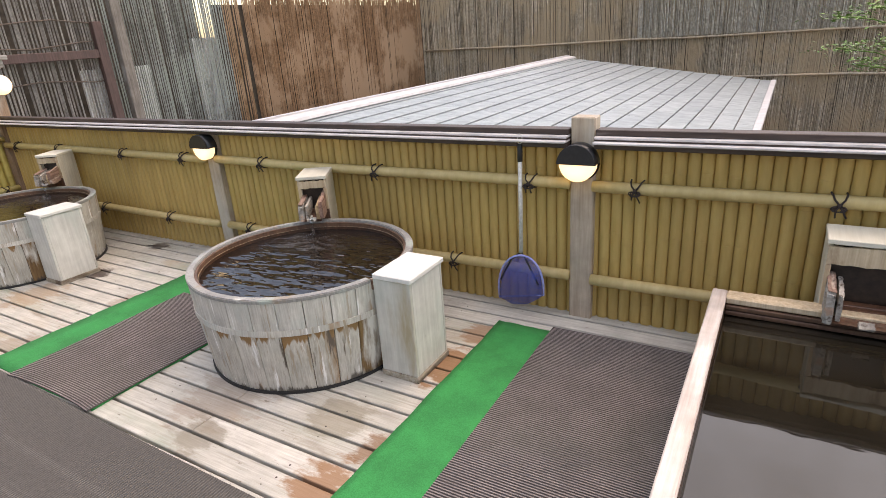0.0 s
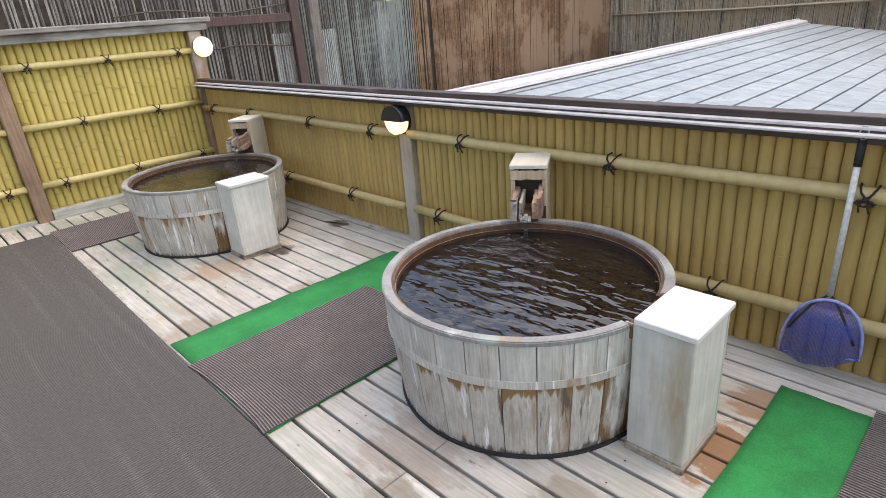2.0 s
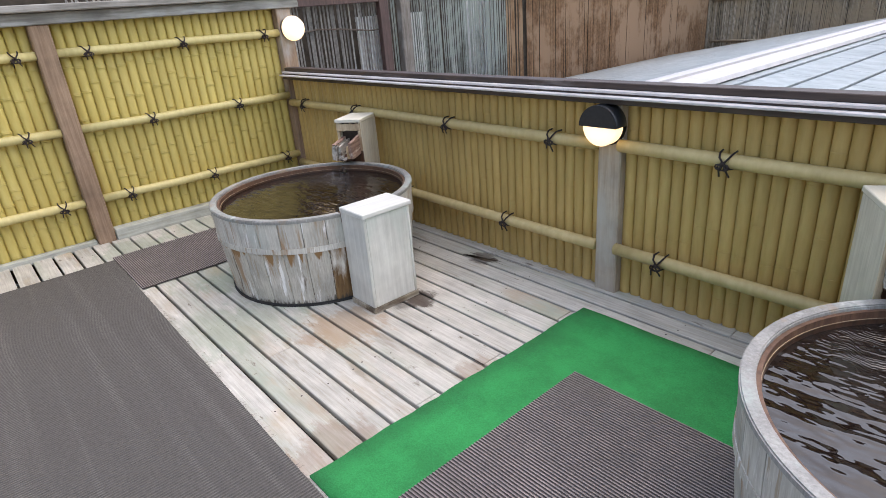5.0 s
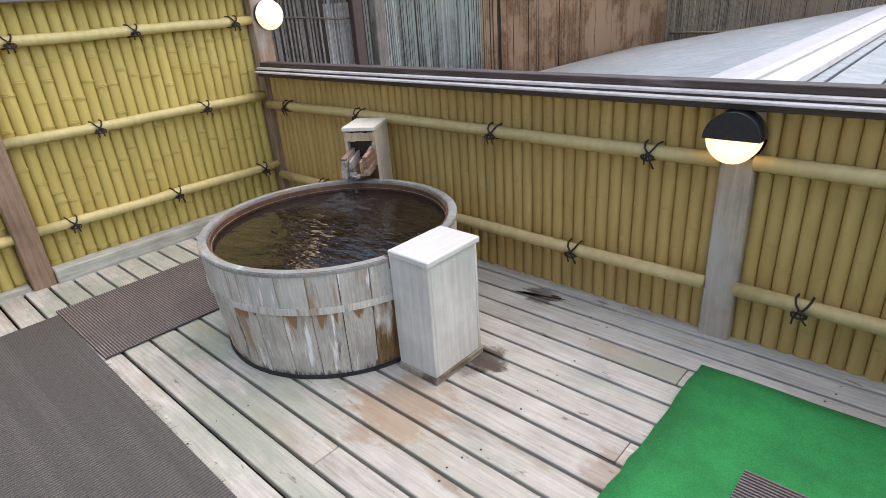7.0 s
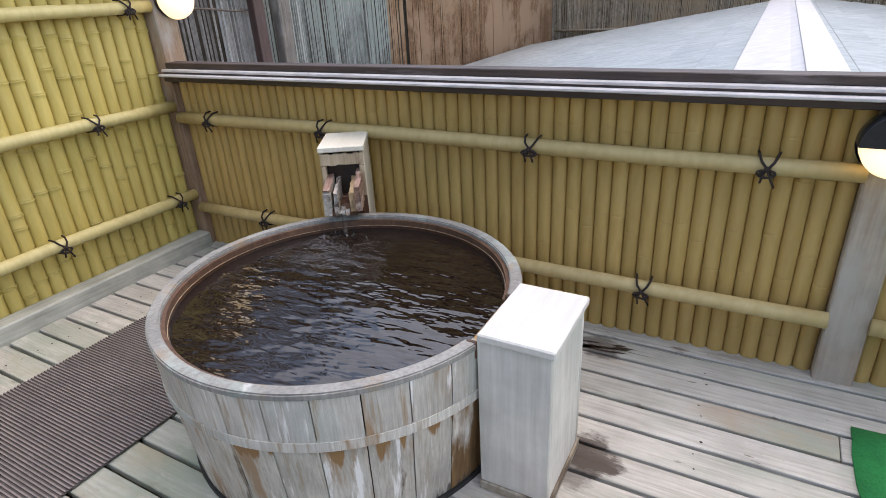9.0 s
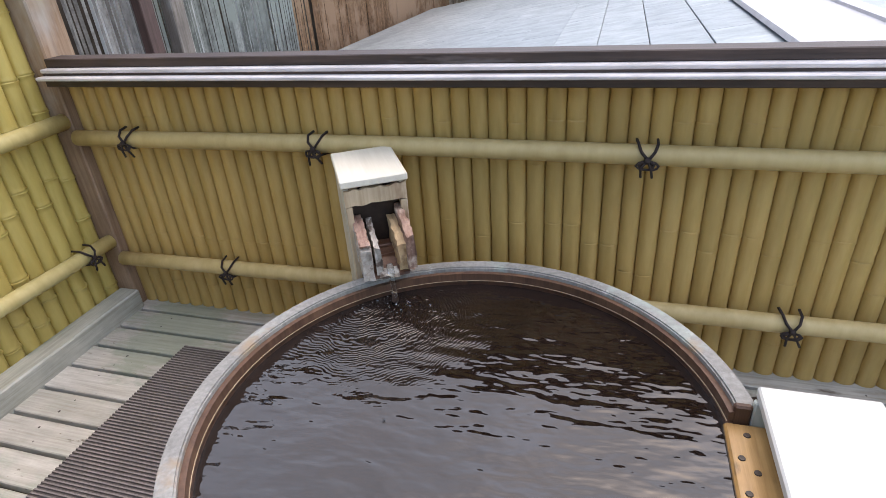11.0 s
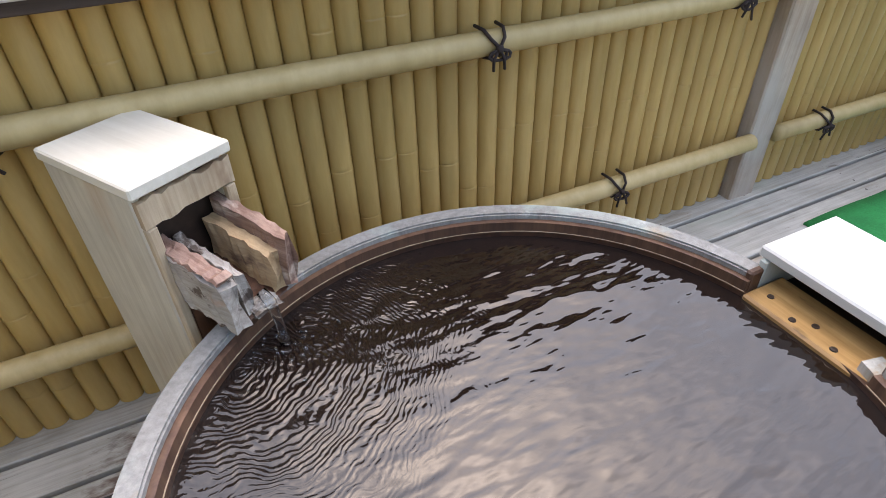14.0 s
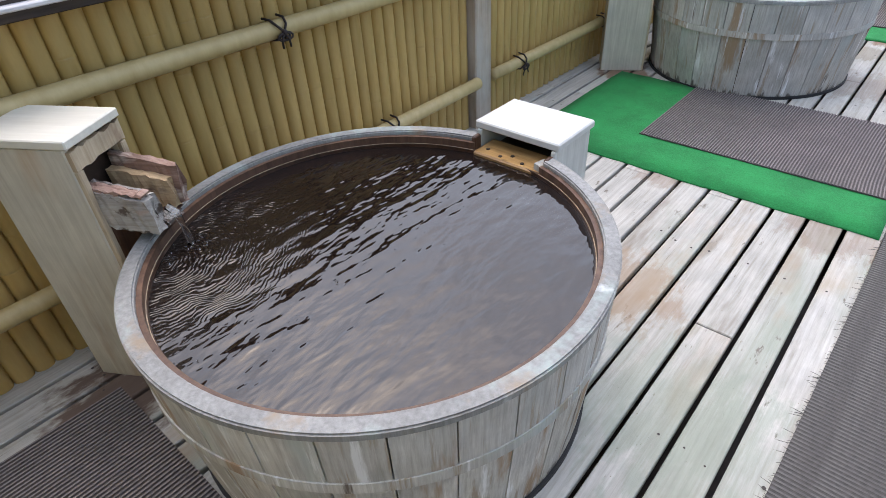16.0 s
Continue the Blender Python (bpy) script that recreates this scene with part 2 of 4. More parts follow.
def rot_at_foot(material):
    """Black rot that has crept up from the foot of the staves in uneven tongues."""
    nt = material.node_tree
    bsdf = nt.nodes["Principled BSDF"]
    sep = nt.nodes.new("ShaderNodeSeparateXYZ")
    nt.links.new(nt.nodes.new("ShaderNodeTexCoord").outputs["Object"], sep.inputs[0])
    climb = nt.nodes.new("ShaderNodeMath")
    climb.operation = "MULTIPLY_ADD"
    nt.links.new(sep.outputs["Z"], climb.inputs[0])
    climb.inputs[1].default_value = 4.5
    nt.links.new(noise_of(nt, coords(nt, (1, 1, 0.2)), 24.0, 4, 0.6), climb.inputs[2])
    cut = nt.nodes.new("ShaderNodeMapRange")
    cut.inputs["From Min"].default_value, cut.inputs["From Max"].default_value = 0.66, 0.56
    cut.inputs["To Max"].default_value = 0.85
    nt.links.new(climb.outputs[0], cut.inputs["Value"])
    nt.links.new(mixed(nt, cut.outputs[0], bsdf.inputs["Base Color"].links[0].from_socket, (0.07, 0.055, 0.042)), bsdf.inputs["Base Color"])


for m in (stave_wood, drip_wood, peeled_wood):
    rot_at_foot(m)
box_wood = wood("pale_painted_box_wood", (0.60, 0.59, 0.53), (0.77, 0.76, 0.70), "z",
                [((0.40, 0.33, 0.22), 5.0, 0.60, 0.76, (1, 1, 0.2)), ((0.44, 0.49, 0.43), 4.0, 0.52, 0.74, (1, 1, 0.3)), ((0.16, 0.12, 0.08), 7.0, 0.68, 0.76, (1, 1, 0.3))], 0.6, 0.25, 40, 0.24)
damp_trim = wood("damp_stained_trim", (0.30, 0.23, 0.15), (0.62, 0.57, 0.48), "y", [((0.10, 0.07, 0.045), 6.0, 0.50, 0.62, (1, 0.4, 1))], 0.6, 0.4, 40)
lid_wood = wood("white_lid_paint", (0.68, 0.67, 0.63), (0.80, 0.79, 0.75), "y", (), 0.5, 0.15, 40, 0.08)
rim_wood = wood("grey_white_rim_paint", (0.25, 0.245, 0.23), (0.41, 0.40, 0.375), "z",
                [((0.30, 0.23, 0.16), 7.0, 0.58, 0.70, (1, 1, 1)), ((0.38, 0.45, 0.41), 4.0, 0.56, 0.72, (1, 1, 1)), ((0.58, 0.58, 0.56), 9.0, 0.62, 0.74, (1, 1, 1))], 0.5, 0.7, 80)
caulk = plain("cream_caulk_line", (0.42, 0.33, 0.22), 0.5, 0, 0.35, 50, 0.3)
inner_wood = wood("wet_brown_tub_lining", (0.035, 0.016, 0.009), (0.11, 0.05, 0.026), "z", (), 0.35, 0.3, 40)
ledge_wood = wood("red_brown_rim_lining", (0.085, 0.04, 0.025), (0.20, 0.105, 0.06), "z", (), 0.5, 0.3, 40)
sill_wood = wood("orange_sill_wood", (0.36, 0.19, 0.06), (0.62, 0.38, 0.15), "y", [((0.12, 0.07, 0.03), 14.0, 0.62, 0.72, (1, 0.4, 1))], 0.35, 0.3, 50)
red_trough = wood("red_brown_trough_plank", (0.20, 0.095, 0.065), (0.52, 0.34, 0.26), "y", [((0.62, 0.50, 0.40), 16.0, 0.58, 0.68, (1, 0.2, 1)), ((0.06, 0.035, 0.028), 11.0, 0.60, 0.70, (1, 0.4, 1))], 0.6, 0.8, 60)
crust_wood = wood("rotten_pale_crust", (0.30, 0.25, 0.21), (0.66, 0.61, 0.54), "y", [((0.11, 0.08, 0.06), 22.0, 0.56, 0.63, (1, 0.6, 1)), ((0.42, 0.27, 0.19), 12.0, 0.58, 0.68, (1, 0.5, 1))], 0.8, 1.0, 50)
tan_ledge = wood("tan_trough_ledge", (0.40, 0.25, 0.12), (0.72, 0.52, 0.30), "y", [((0.14, 0.08, 0.05), 12.0, 0.60, 0.70, (1, 0.3, 1))], 0.6, 0.6, 60)
cream_lid = wood("cream_lid_paint", (0.69, 0.64, 0.52), (0.81, 0.765, 0.65), "y", [((0.52, 0.46, 0.36), 5.0, 0.62, 0.78, (1, 0.5, 1))], 0.5, 0.2, 40, 0.1)
wet_board = wood("wet_red_brown_board", (0.07, 0.03, 0.018), (0.22, 0.10, 0.055), "z", [((0.03, 0.018, 0.012), 6.0, 0.55, 0.70, (1, 1, 0.4))], 0.4, 0.5, 50)
spout_wood = wood("cream_spout_timber", (0.60, 0.535, 0.415), (0.80, 0.74, 0.61), "z", [((0.42, 0.28, 0.16), 5.0, 0.58, 0.74, (1, 1, 0.2)), ((0.52, 0.52, 0.46), 4.0, 0.56, 0.78, (1, 1, 0.2))], 0.6, 0.3, 60, 0.2)
face_wood = wood("tan_board_wood", (0.54, 0.38, 0.235), (0.81, 0.66, 0.46), "z", [((0.20, 0.10, 0.05), 6.0, 0.60, 0.72, (1, 1, 0.4))], 0.65, 0.5, 50)
# near-black colour put in for shade in hollows; also nail holes, splits, screws
shade_and_marks = plain("near_black_shade_marks", (0.035, 0.022, 0.016), 0.4, 0, 0.4, 30, 0.3)
post_wood = wood("grey_post_timber", (0.40, 0.305, 0.225), (0.60, 0.49, 0.38), "z", [((0.46, 0.42, 0.36), 3.0, 0.50, 0.70, (1, 1, 0.4))], 0.75, 0.4, 50)
brown_post = wood("brown_post_timber", (0.25, 0.15, 0.09), (0.44, 0.30, 0.20), "z", [((0.45, 0.44, 0.42), 2.5, 0.58, 0.75, (1, 1, 0.4))], 0.7, 0.4, 50)
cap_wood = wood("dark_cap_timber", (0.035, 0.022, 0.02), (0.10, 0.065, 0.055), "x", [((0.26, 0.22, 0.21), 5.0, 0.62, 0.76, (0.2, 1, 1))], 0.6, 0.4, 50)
# pale cap paint, its tone raised for sky light on the step tops
cap_skylit = wood("pale_skylit_cap", (0.62, 0.575, 0.58), (0.81, 0.77, 0.775), "x", [((0.20, 0.14, 0.12), 7.0, 0.66, 0.78, (0.15, 1, 1))], 0.6, 0.3, 50)
cap_side = wood("grey_wall_coping", (0.20, 0.18, 0.16), (0.42, 0.40, 0.37), "y", [((0.55, 0.56, 0.54), 4.0, 0.52, 0.72, (1, 0.2, 1))], 0.7, 0.3, 50)
skirt_wood = wood("pale_skirting_timber", (0.40, 0.40, 0.33), (0.66, 0.67, 0.60), "y", [((0.28, 0.36, 0.22), 3.0, 0.55, 0.75, (1, 0.4, 1))], 0.7, 0.3, 50)
frame_brown = wood("dark_red_brown_frame", (0.07, 0.035, 0.03), (0.15, 0.085, 0.075), "z", (), 0.6, 0.3, 50)
wall_wood = wood("brown_board_siding", (0.10, 0.065, 0.045), (0.22, 0.15, 0.10), "z", (), 0.7, 0.4, 50)


def bamboo_like(name, dark, light, dirt):
    m, nt, bsdf = shader(name)
    long = noise_of(nt, coords(nt, (1, 1, 0.15)), 26, 4)
    col = ramp(nt, long, [(0.3, dark), (0.7, light)])
    info = nt.nodes.new("ShaderNodeObjectInfo")
    each = ramp(nt, info.outputs["Random"], [(0.0, (0.86, 0.86, 0.84)), (1.0, (1.0, 1.0, 1.0))])
    col = mixed(nt, 1.0, col, each, "MULTIPLY")
    f = ramp(nt, noise_of(nt, coords(nt, (1, 1, 0.5), True), 1.6, 5), [(0.5, (0, 0, 0)), (0.75, (0.6, 0.6, 0.6))])
    col = mixed(nt, f, col, dirt)
    nt.links.new(col, bsdf.inputs["Base Color"])
    bsdf.inputs["Roughness"].default_value = 0.48
    bump(nt, bsdf, noise_of(nt, coords(nt, (1, 1, 0.3)), 45, 3), 0.15, 0.002)
    return m


bamboo_skin = bamboo_like("yellow_artificial_bamboo", (0.52, 0.40, 0.105), (0.64, 0.515, 0.165), (0.50, 0.385, 0.125))
faded_skin = bamboo_like("brownish_artificial_bamboo", (0.455, 0.295, 0.09), (0.56, 0.38, 0.135), (0.35, 0.215, 0.07))
dull_rail = bamboo_like("dull_bamboo_rail", (0.48, 0.36, 0.155), (0.585, 0.455, 0.22), (0.39, 0.285, 0.12))
rail_skin = bamboo_like("pale_yellow_bamboo_rail", (0.56, 0.46, 0.19), (0.68, 0.58, 0.27), (0.45, 0.37, 0.16))
cord = plain("black_cord", (0.026, 0.016, 0.014), 0.8, 0, 0.4, 300, 0.6)
lamp_black = plain("black_lamp_metal", (0.02, 0.022, 0.027), 0.3, 0.2, 0.2, 60, 0.05)
steel = plain("dull_steel", (0.5, 0.5, 0.5), 0.35, 1.0, 0.2, 80, 0.1)
net_pole = plain("pale_grey_pole", (0.62, 0.60, 0.57), 0.45, 0, 0.2, 60, 0.2)
blue_rim = plain("faded_blue_frame", (0.30, 0.34, 0.68), 0.5, 0, 0.2, 60, 0.1)
rubber = plain("black_rubber", (0.02, 0.02, 0.02), 0.7, 0, 0.3, 90, 0.2)

m, nt, bsdf = shader("lit_opal_glass")
bsdf.inputs["Base Color"].default_value = (0.85, 0.82, 0.75, 1)
bsdf.inputs["Roughness"].default_value = 0.25
bsdf.inputs["Emission Color"].default_value = (1.0, 0.74, 0.40, 1)
bsdf.inputs["Emission Strength"].default_value = 0.6
lamp_glow = m

m, nt, bsdf = shader("blue_net_mesh")
vec = coords(nt, (1, 1, 1), False, False)
w1 = nt.nodes.new("ShaderNodeTexWave")
w1.inputs["Scale"].default_value = 60
w1.bands_direction = "X"
w2 = nt.nodes.new("ShaderNodeTexWave")
w2.inputs["Scale"].default_value = 60
w2.bands_direction = "Z"
for w in (w1, w2):
    nt.links.new(vec, w.inputs["Vector"])
mx = nt.nodes.new("ShaderNodeMath")
mx.operation = "MAXIMUM"
nt.links.new(w1.outputs["Fac"], mx.inputs[0])
nt.links.new(w2.outputs["Fac"], mx.inputs[1])
nt.links.new(ramp(nt, mx.outputs[0], [(0.45, (0.28, 0.28, 0.28)), (0.65, (0.85, 0.85, 0.85))]), bsdf.inputs["Alpha"])
bsdf.inputs["Base Color"].default_value = (0.05, 0.075, 0.33, 1)
bsdf.inputs["Roughness"].default_value = 0.6
net_blue = m


def felt(name, a, b):
    m, nt, bsdf = shader(name)
    f = noise_of(nt, coords(nt, (1, 1, 1), True), 160, 3)
    col = ramp(nt, f, [(0.3, a), (0.7, b)])
    g = ramp(nt, noise_of(nt, coords(nt, (1, 1, 1), True), 4.0, 6, 0.68), [(0.35, (0.66, 0.68, 0.68)), (0.65, (1.0, 1.0, 1.0))])
    col = mixed(nt, 1.0, col, g, "MULTIPLY")
    nt.links.new(col, bsdf.inputs["Base Color"])
    bsdf.inputs["Roughness"].default_value = 0.9
    bump(nt, bsdf, f, 0.6, 0.003)
    return m


green_felt = felt("green_artificial_turf", (0.009, 0.215, 0.05), (0.018, 0.31, 0.082))
grey_rib = felt("grey_brown_ribbed_rubber", (0.22, 0.185, 0.175), (0.30, 0.26, 0.25))
# darker groove colours: shade between the ribs put into the rubber's colour
groove_shade = plain("rubber_groove_shade", (0.078, 0.066, 0.062), 0.8, 0, 0.3, 60, 0.2)
groove_shade_walk = plain("walkway_groove_shade", (0.062, 0.056, 0.05), 0.8, 0, 0.3, 60, 0.2)

m, nt, bsdf = shader("dark_walkway_matting")
f = noise_of(nt, coords(nt, (1, 1, 1), True), 120, 3)
col = ramp(nt, f, [(0.3, (0.072, 0.066, 0.059)), (0.7, (0.108, 0.099, 0.089))])
band = noise_of(nt, coords(nt, (0.10, 5.0, 1), True), 2.6, 3)
col = mixed(nt, ramp(nt, band, [(0.52, (0, 0, 0)), (0.70, (0.5, 0.5, 0.5))]), col, (0.185, 0.172, 0.155))
nt.links.new(col, bsdf.inputs["Base Color"])
bsdf.inputs["Roughness"].default_value = 0.7
bump(nt, bsdf, f, 0.4, 0.002)
walk_mat = m


def water_material(name, source, base, rings=20.0, reach=0.6, chop=1.0, chop_size=13.0, depth=0.0075):
    """Brown bath water: rings that run out from the falling stream and die away, and a broken chop."""
    m, nt, bsdf = shader(name)
    vec = nt.nodes.new("ShaderNodeTexCoord").outputs["Object"]
    off = nt.nodes.new("ShaderNodeMapping")
    off.inputs["Location"].default_value = (-source[0], -source[1], 0)
    nt.links.new(vec, off.inputs["Vector"])
    bend = nt.nodes.new("ShaderNodeTexNoise")
    bend.inputs["Scale"].default_value = 6.0
    bend.inputs["Detail"].default_value = 3.0
    nt.links.new(vec, bend.inputs["Vector"])
    warp = nt.nodes.new("ShaderNodeVectorMath")
    warp.operation = "MULTIPLY_ADD"
    nt.links.new(bend.outputs["Color"], warp.inputs[0])
    warp.inputs[1].default_value = (0.16, 0.16, 0)
    nt.links.new(off.outputs[0], warp.inputs[2])
    wave = nt.nodes.new("ShaderNodeTexWave")
    wave.wave_type, wave.rings_direction, wave.wave_profile = "RINGS", "Z", "SIN"
    wave.inputs["Scale"].default_value = rings
    wave.inputs["Distortion"].default_value = 3.5
    wave.inputs["Detail"].default_value = 3.0
    wave.inputs["Detail Scale"].default_value = 2.0
    nt.links.new(warp.outputs[0], wave.inputs["Vector"])
    length = nt.nodes.new("ShaderNodeVectorMath")
    length.operation = "LENGTH"
    nt.links.new(off.outputs[0], length.inputs[0])
    fade = nt.nodes.new("ShaderNodeMapRange")
    fade.interpolation_type = "SMOOTHSTEP"
    fade.inputs["From Min"].default_value, fade.inputs["From Max"].default_value = 0.03, reach
    fade.inputs["To Min"].default_value, fade.inputs["To Max"].default_value = 1.0, 0.0
    nt.links.new(length.outputs["Value"], fade.inputs["Value"])
    mul = nt.nodes.new("ShaderNodeMath")
    mul.operation = "MULTIPLY"
    nt.links.new(wave.outputs["Fac"], mul.inputs[0])
    nt.links.new(fade.outputs[0], mul.inputs[1])
    stretch = nt.nodes.new("ShaderNodeMapping")
    stretch.inputs["Scale"].default_value = (0.6, 1.5, 1)
    stretch.inputs["Rotation"].default_value = (0, 0, radians(-25))
    nt.links.new(vec, stretch.inputs["Vector"])
    soft = noise_of(nt, stretch.outputs[0], chop_size, 2, 0.45)
    add = nt.nodes.new("ShaderNodeMath")
    add.operation = "MULTIPLY_ADD"
    nt.links.new(soft, add.inputs[0])
    add.inputs[1].default_value = chop
    nt.links.new(mul.outputs[0], add.inputs[2])
    bump(nt, bsdf, add.outputs[0], 1.0, depth)
    murk = noise_of(nt, vec, 3.0, 4)
    nt.links.new(ramp(nt, murk, [(0.35, base), (0.75, tuple(c * 1.6 for c in base))]), bsdf.inputs["Base Color"])
    bsdf.inputs["Roughness"].default_value = 0.02
    bsdf.inputs["IOR"].default_value = 1.40
    bsdf.inputs["Specular IOR Level"].default_value = 0.95
    return m


m, nt, bsdf = shader("clear_falling_water")
bsdf.inputs["Base Color"].default_value = (0.9, 0.93, 0.95, 1)
bsdf.inputs["Roughness"].default_value = 0.05
bsdf.inputs["Transmission Weight"].default_value = 1.0
bsdf.inputs["IOR"].default_value = 1.33
stream_water = m

m, nt, bsdf = shader("grey_sheet_roofing")
f = noise_of(nt, coords(nt, (0.6, 1, 1)), 7, 6, 0.7)
info = nt.nodes.new("ShaderNodeObjectInfo")
col = ramp(nt, f, [(0.32, (0.20, 0.23, 0.235)), (0.5, (0.29, 0.325, 0.33)), (0.68, (0.40, 0.43, 0.435))])
col = mixed(nt, 1.0, col, ramp(nt, info.outputs["Random"], [(0.0, (0.82, 0.83, 0.85)), (1.0, (1, 1, 1))]), "MULTIPLY")
nt.links.new(col, bsdf.inputs["Base Color"])
bsdf.inputs["Roughness"].default_value = 0.42
bsdf.inputs["Metallic"].default_value = 0.15
bump(nt, bsdf, f, 0.3, 0.01)
roof_sheet_grey = m
ridge_white = plain("pale_ridge_metal", (0.50, 0.485, 0.49), 0.45, 0.1, 0.12, 8, 0.2)


def reed_material(name, dark, mid, light, patch=None):
    m, nt, bsdf = shader(name)
    geo = nt.nodes.new("ShaderNodeNewGeometry")
    col = ramp(nt, geo.outputs["Random Per Island"], [(0.0, dark), (0.5, mid), (1.0, light)])
    f = noise_of(nt, coords(nt, (1, 1, 0.2), True), 9, 5)
    col = mixed(nt, 1.0, col, ramp(nt, f, [(0.3, (0.68, 0.68, 0.68)), (0.7, (1.0, 1.0, 1.0))]), "MULTIPLY")
    knots = noise_of(nt, coords(nt, (1, 1, 0.7), True), 24, 3, 0.7)
    col = mixed(nt, 1.0, col, ramp(nt, knots, [(0.36, (0.58, 0.58, 0.58)), (0.62, (1.0, 1.0, 1.0))]), "MULTIPLY")
    if patch:
        g = noise_of(nt, coords(nt, (1, 1, 0.8), True), 1.1, 5, 0.65)
        col = mixed(nt, ramp(nt, g, [(0.47, (0, 0, 0)), (0.56, (1, 1, 1))]), col, patch)
    nt.links.new(col, bsdf.inputs["Base Color"])
    bsdf.inputs["Roughness"].default_value = 0.75
    return m


reed_grey = reed_material("old_grey_bamboo_stalks", (0.22, 0.195, 0.175), (0.38, 0.345, 0.315), (0.62, 0.58, 0.53))
reed_blue = reed_material("blue_grey_bamboo_stalks", (0.22, 0.225, 0.20), (0.36, 0.37, 0.335), (0.58, 0.585, 0.535), (0.34, 0.36, 0.325))
reed_brown = reed_material("red_brown_reeds", (0.29, 0.155, 0.075), (0.375, 0.21, 0.11), (0.47, 0.29, 0.165), (0.41, 0.27, 0.17))
reed_tan = reed_material("tan_grey_reeds", (0.38, 0.295, 0.20), (0.60, 0.49, 0.365), (0.84, 0.73, 0.59), (0.48, 0.375, 0.26))
reed_pale = reed_material("pale_reeds", (0.42, 0.36, 0.28), (0.62, 0.56, 0.47), (0.78, 0.73, 0.64))
reed_back = plain("dark_screen_backing", (0.07, 0.055, 0.042), 0.9, 0, 0.4, 8, 0.2)
pale_board = plain("pale_board_behind", (0.75, 0.75, 0.74), 0.8, 0, 0.1, 6, 0.1)
earth = plain("brown_earth", (0.10, 0.08, 0.06), 0.95, 0, 0.4, 3, 0.6)
leaf_green = plain("fresh_green_leaf", (0.10, 0.21, 0.03), 0.5, 0, 0.35, 20, 0.1)
bark = plain("grey_bark", (0.13, 0.10, 0.08), 0.9, 0, 0.4, 30, 0.5)

# ---- the setting ----
ground = part("ground", box(-60, -40, -2.6, 60, 80, -2.4, 0), earth)
tagged(ground, "bare brown earth below the raised deck", "ground", "", "structure")

# deck: boards run along x
PITCH, GAP0 = 0.126, 1.031
deck = thing("floor", pose(0, 0, 0), "raised deck of weathered pale timber boards", "floor", "", "structure")
# near-black slab below the boards; its colour stands in for gap shade
dark_slab = box(-6.9, -1.45, -0.24, 3.0, 2.86, -0.16, 0)
part("sub_floor", dark_slab, shade_and_marks, deck, "dark slab for the shade under the boards")

# long fence along the deck's edge
FY = 2.735
fence = thing("wall_north", pose(0, 0, 0), "low fence of yellow artificial bamboo canes with a timber cap", "fence", "", "structure")
part("backing", box(-6.86, FY + 0.03, -0.15, 3.0, FY + 0.06, 0.995, 0), wall_wood, fence)
side = thing("wall_west", pose(0, 0, 0), "tall screen of bright yellow artificial bamboo canes", "fence", "", "structure")
SX = -6.79
part("backing", box(SX - 0.06, -1.45, -0.15, SX - 0.03, 2.72, 1.56, 0), wall_wood, side)


def cane(r, z0, z1, nodes, material, name, swell=0.12, deep=0.70):
    """A half-round cane, facing -y, with swollen joints."""
    bm = bmesh.new()
    zs = [(z0, 1.0)]
    for n in sorted(nodes):
        zs += [(n - 0.022, 1.0), (n - 0.010, 1.0), (n - 0.004, 1 + swell), (n - 0.001, 1 + swell), (n + 0.0005, 0.97), (n + 0.003, 1 + 0.8 * swell), (n + 0.010, 1.0), (n + 0.022, 1.0)]
    zs.append((z1, 1.0))
    rows = []
    for z, k in zs:
        rows.append([bm.verts.new((-math.cos(a) * r * k, -math.sin(a) ** 0.85 * r * deep * k, z)) for a in [math.pi * i / 8 for i in range(9)]])
    for p, q in zip(rows, rows[1:]):
        for i in range(8):
            bm.faces.new((p[i], p[i + 1], q[i + 1], q[i]))
    return meshed(name, bm, material, True)


# skirting and posts of the tall screen
part("skirting", box(SX + 0.0, 1.085, -0.02, SX + 0.10, 2.70, 0.085, 0.006), skirt_wood, side, "pale damp skirting timber")
part("skirting", box(SX + 0.0, -1.45, -0.02, SX + 0.06, 0.955, 0.03, 0.006), skirt_wood, side)
part("coping_beam", box(SX - 0.07, -1.45, 1.525, SX + 0.10, 2.90, 1.60, 0.006), cap_side, side, "grey timber coping beam")
part("coping_board", box(SX - 0.12, -1.45, 1.60, SX + 0.15, 2.93, 1.645, 0.006), cap_side, side, "pale weathered coping board")
part("post", box(SX - 0.03, 0.96, -0.02, SX + 0.085, 1.08, 1.525, 0.006), brown_post, side, "brown timber post")
part("corner_post", box(SX - 0.06, 2.70, -0.02, SX + 0.075, 2.83, 1.525, 0.006), brown_post, side, "brown corner post")

# cap of the long fence, built of layered boards, interrupted by the tall post
for x0, x1 in ((-6.71, -0.70), (-0.56, 3.0)):
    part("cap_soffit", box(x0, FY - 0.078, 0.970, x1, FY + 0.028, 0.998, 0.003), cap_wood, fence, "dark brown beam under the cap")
    part("cap_strip", box(x0, FY - 0.112, 0.998, x1, FY + 0.028, 1.010, 0.003), cap_skylit, fence, "pale lavender-white strip of the cap")
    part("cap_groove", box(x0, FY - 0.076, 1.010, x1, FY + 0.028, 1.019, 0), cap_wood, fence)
    part("cap_strip", box(x0, FY - 0.083, 1.019, x1, FY + 0.028, 1.032, 0.003), cap_skylit, fence)
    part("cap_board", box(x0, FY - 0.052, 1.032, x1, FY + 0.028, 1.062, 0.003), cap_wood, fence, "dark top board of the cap")
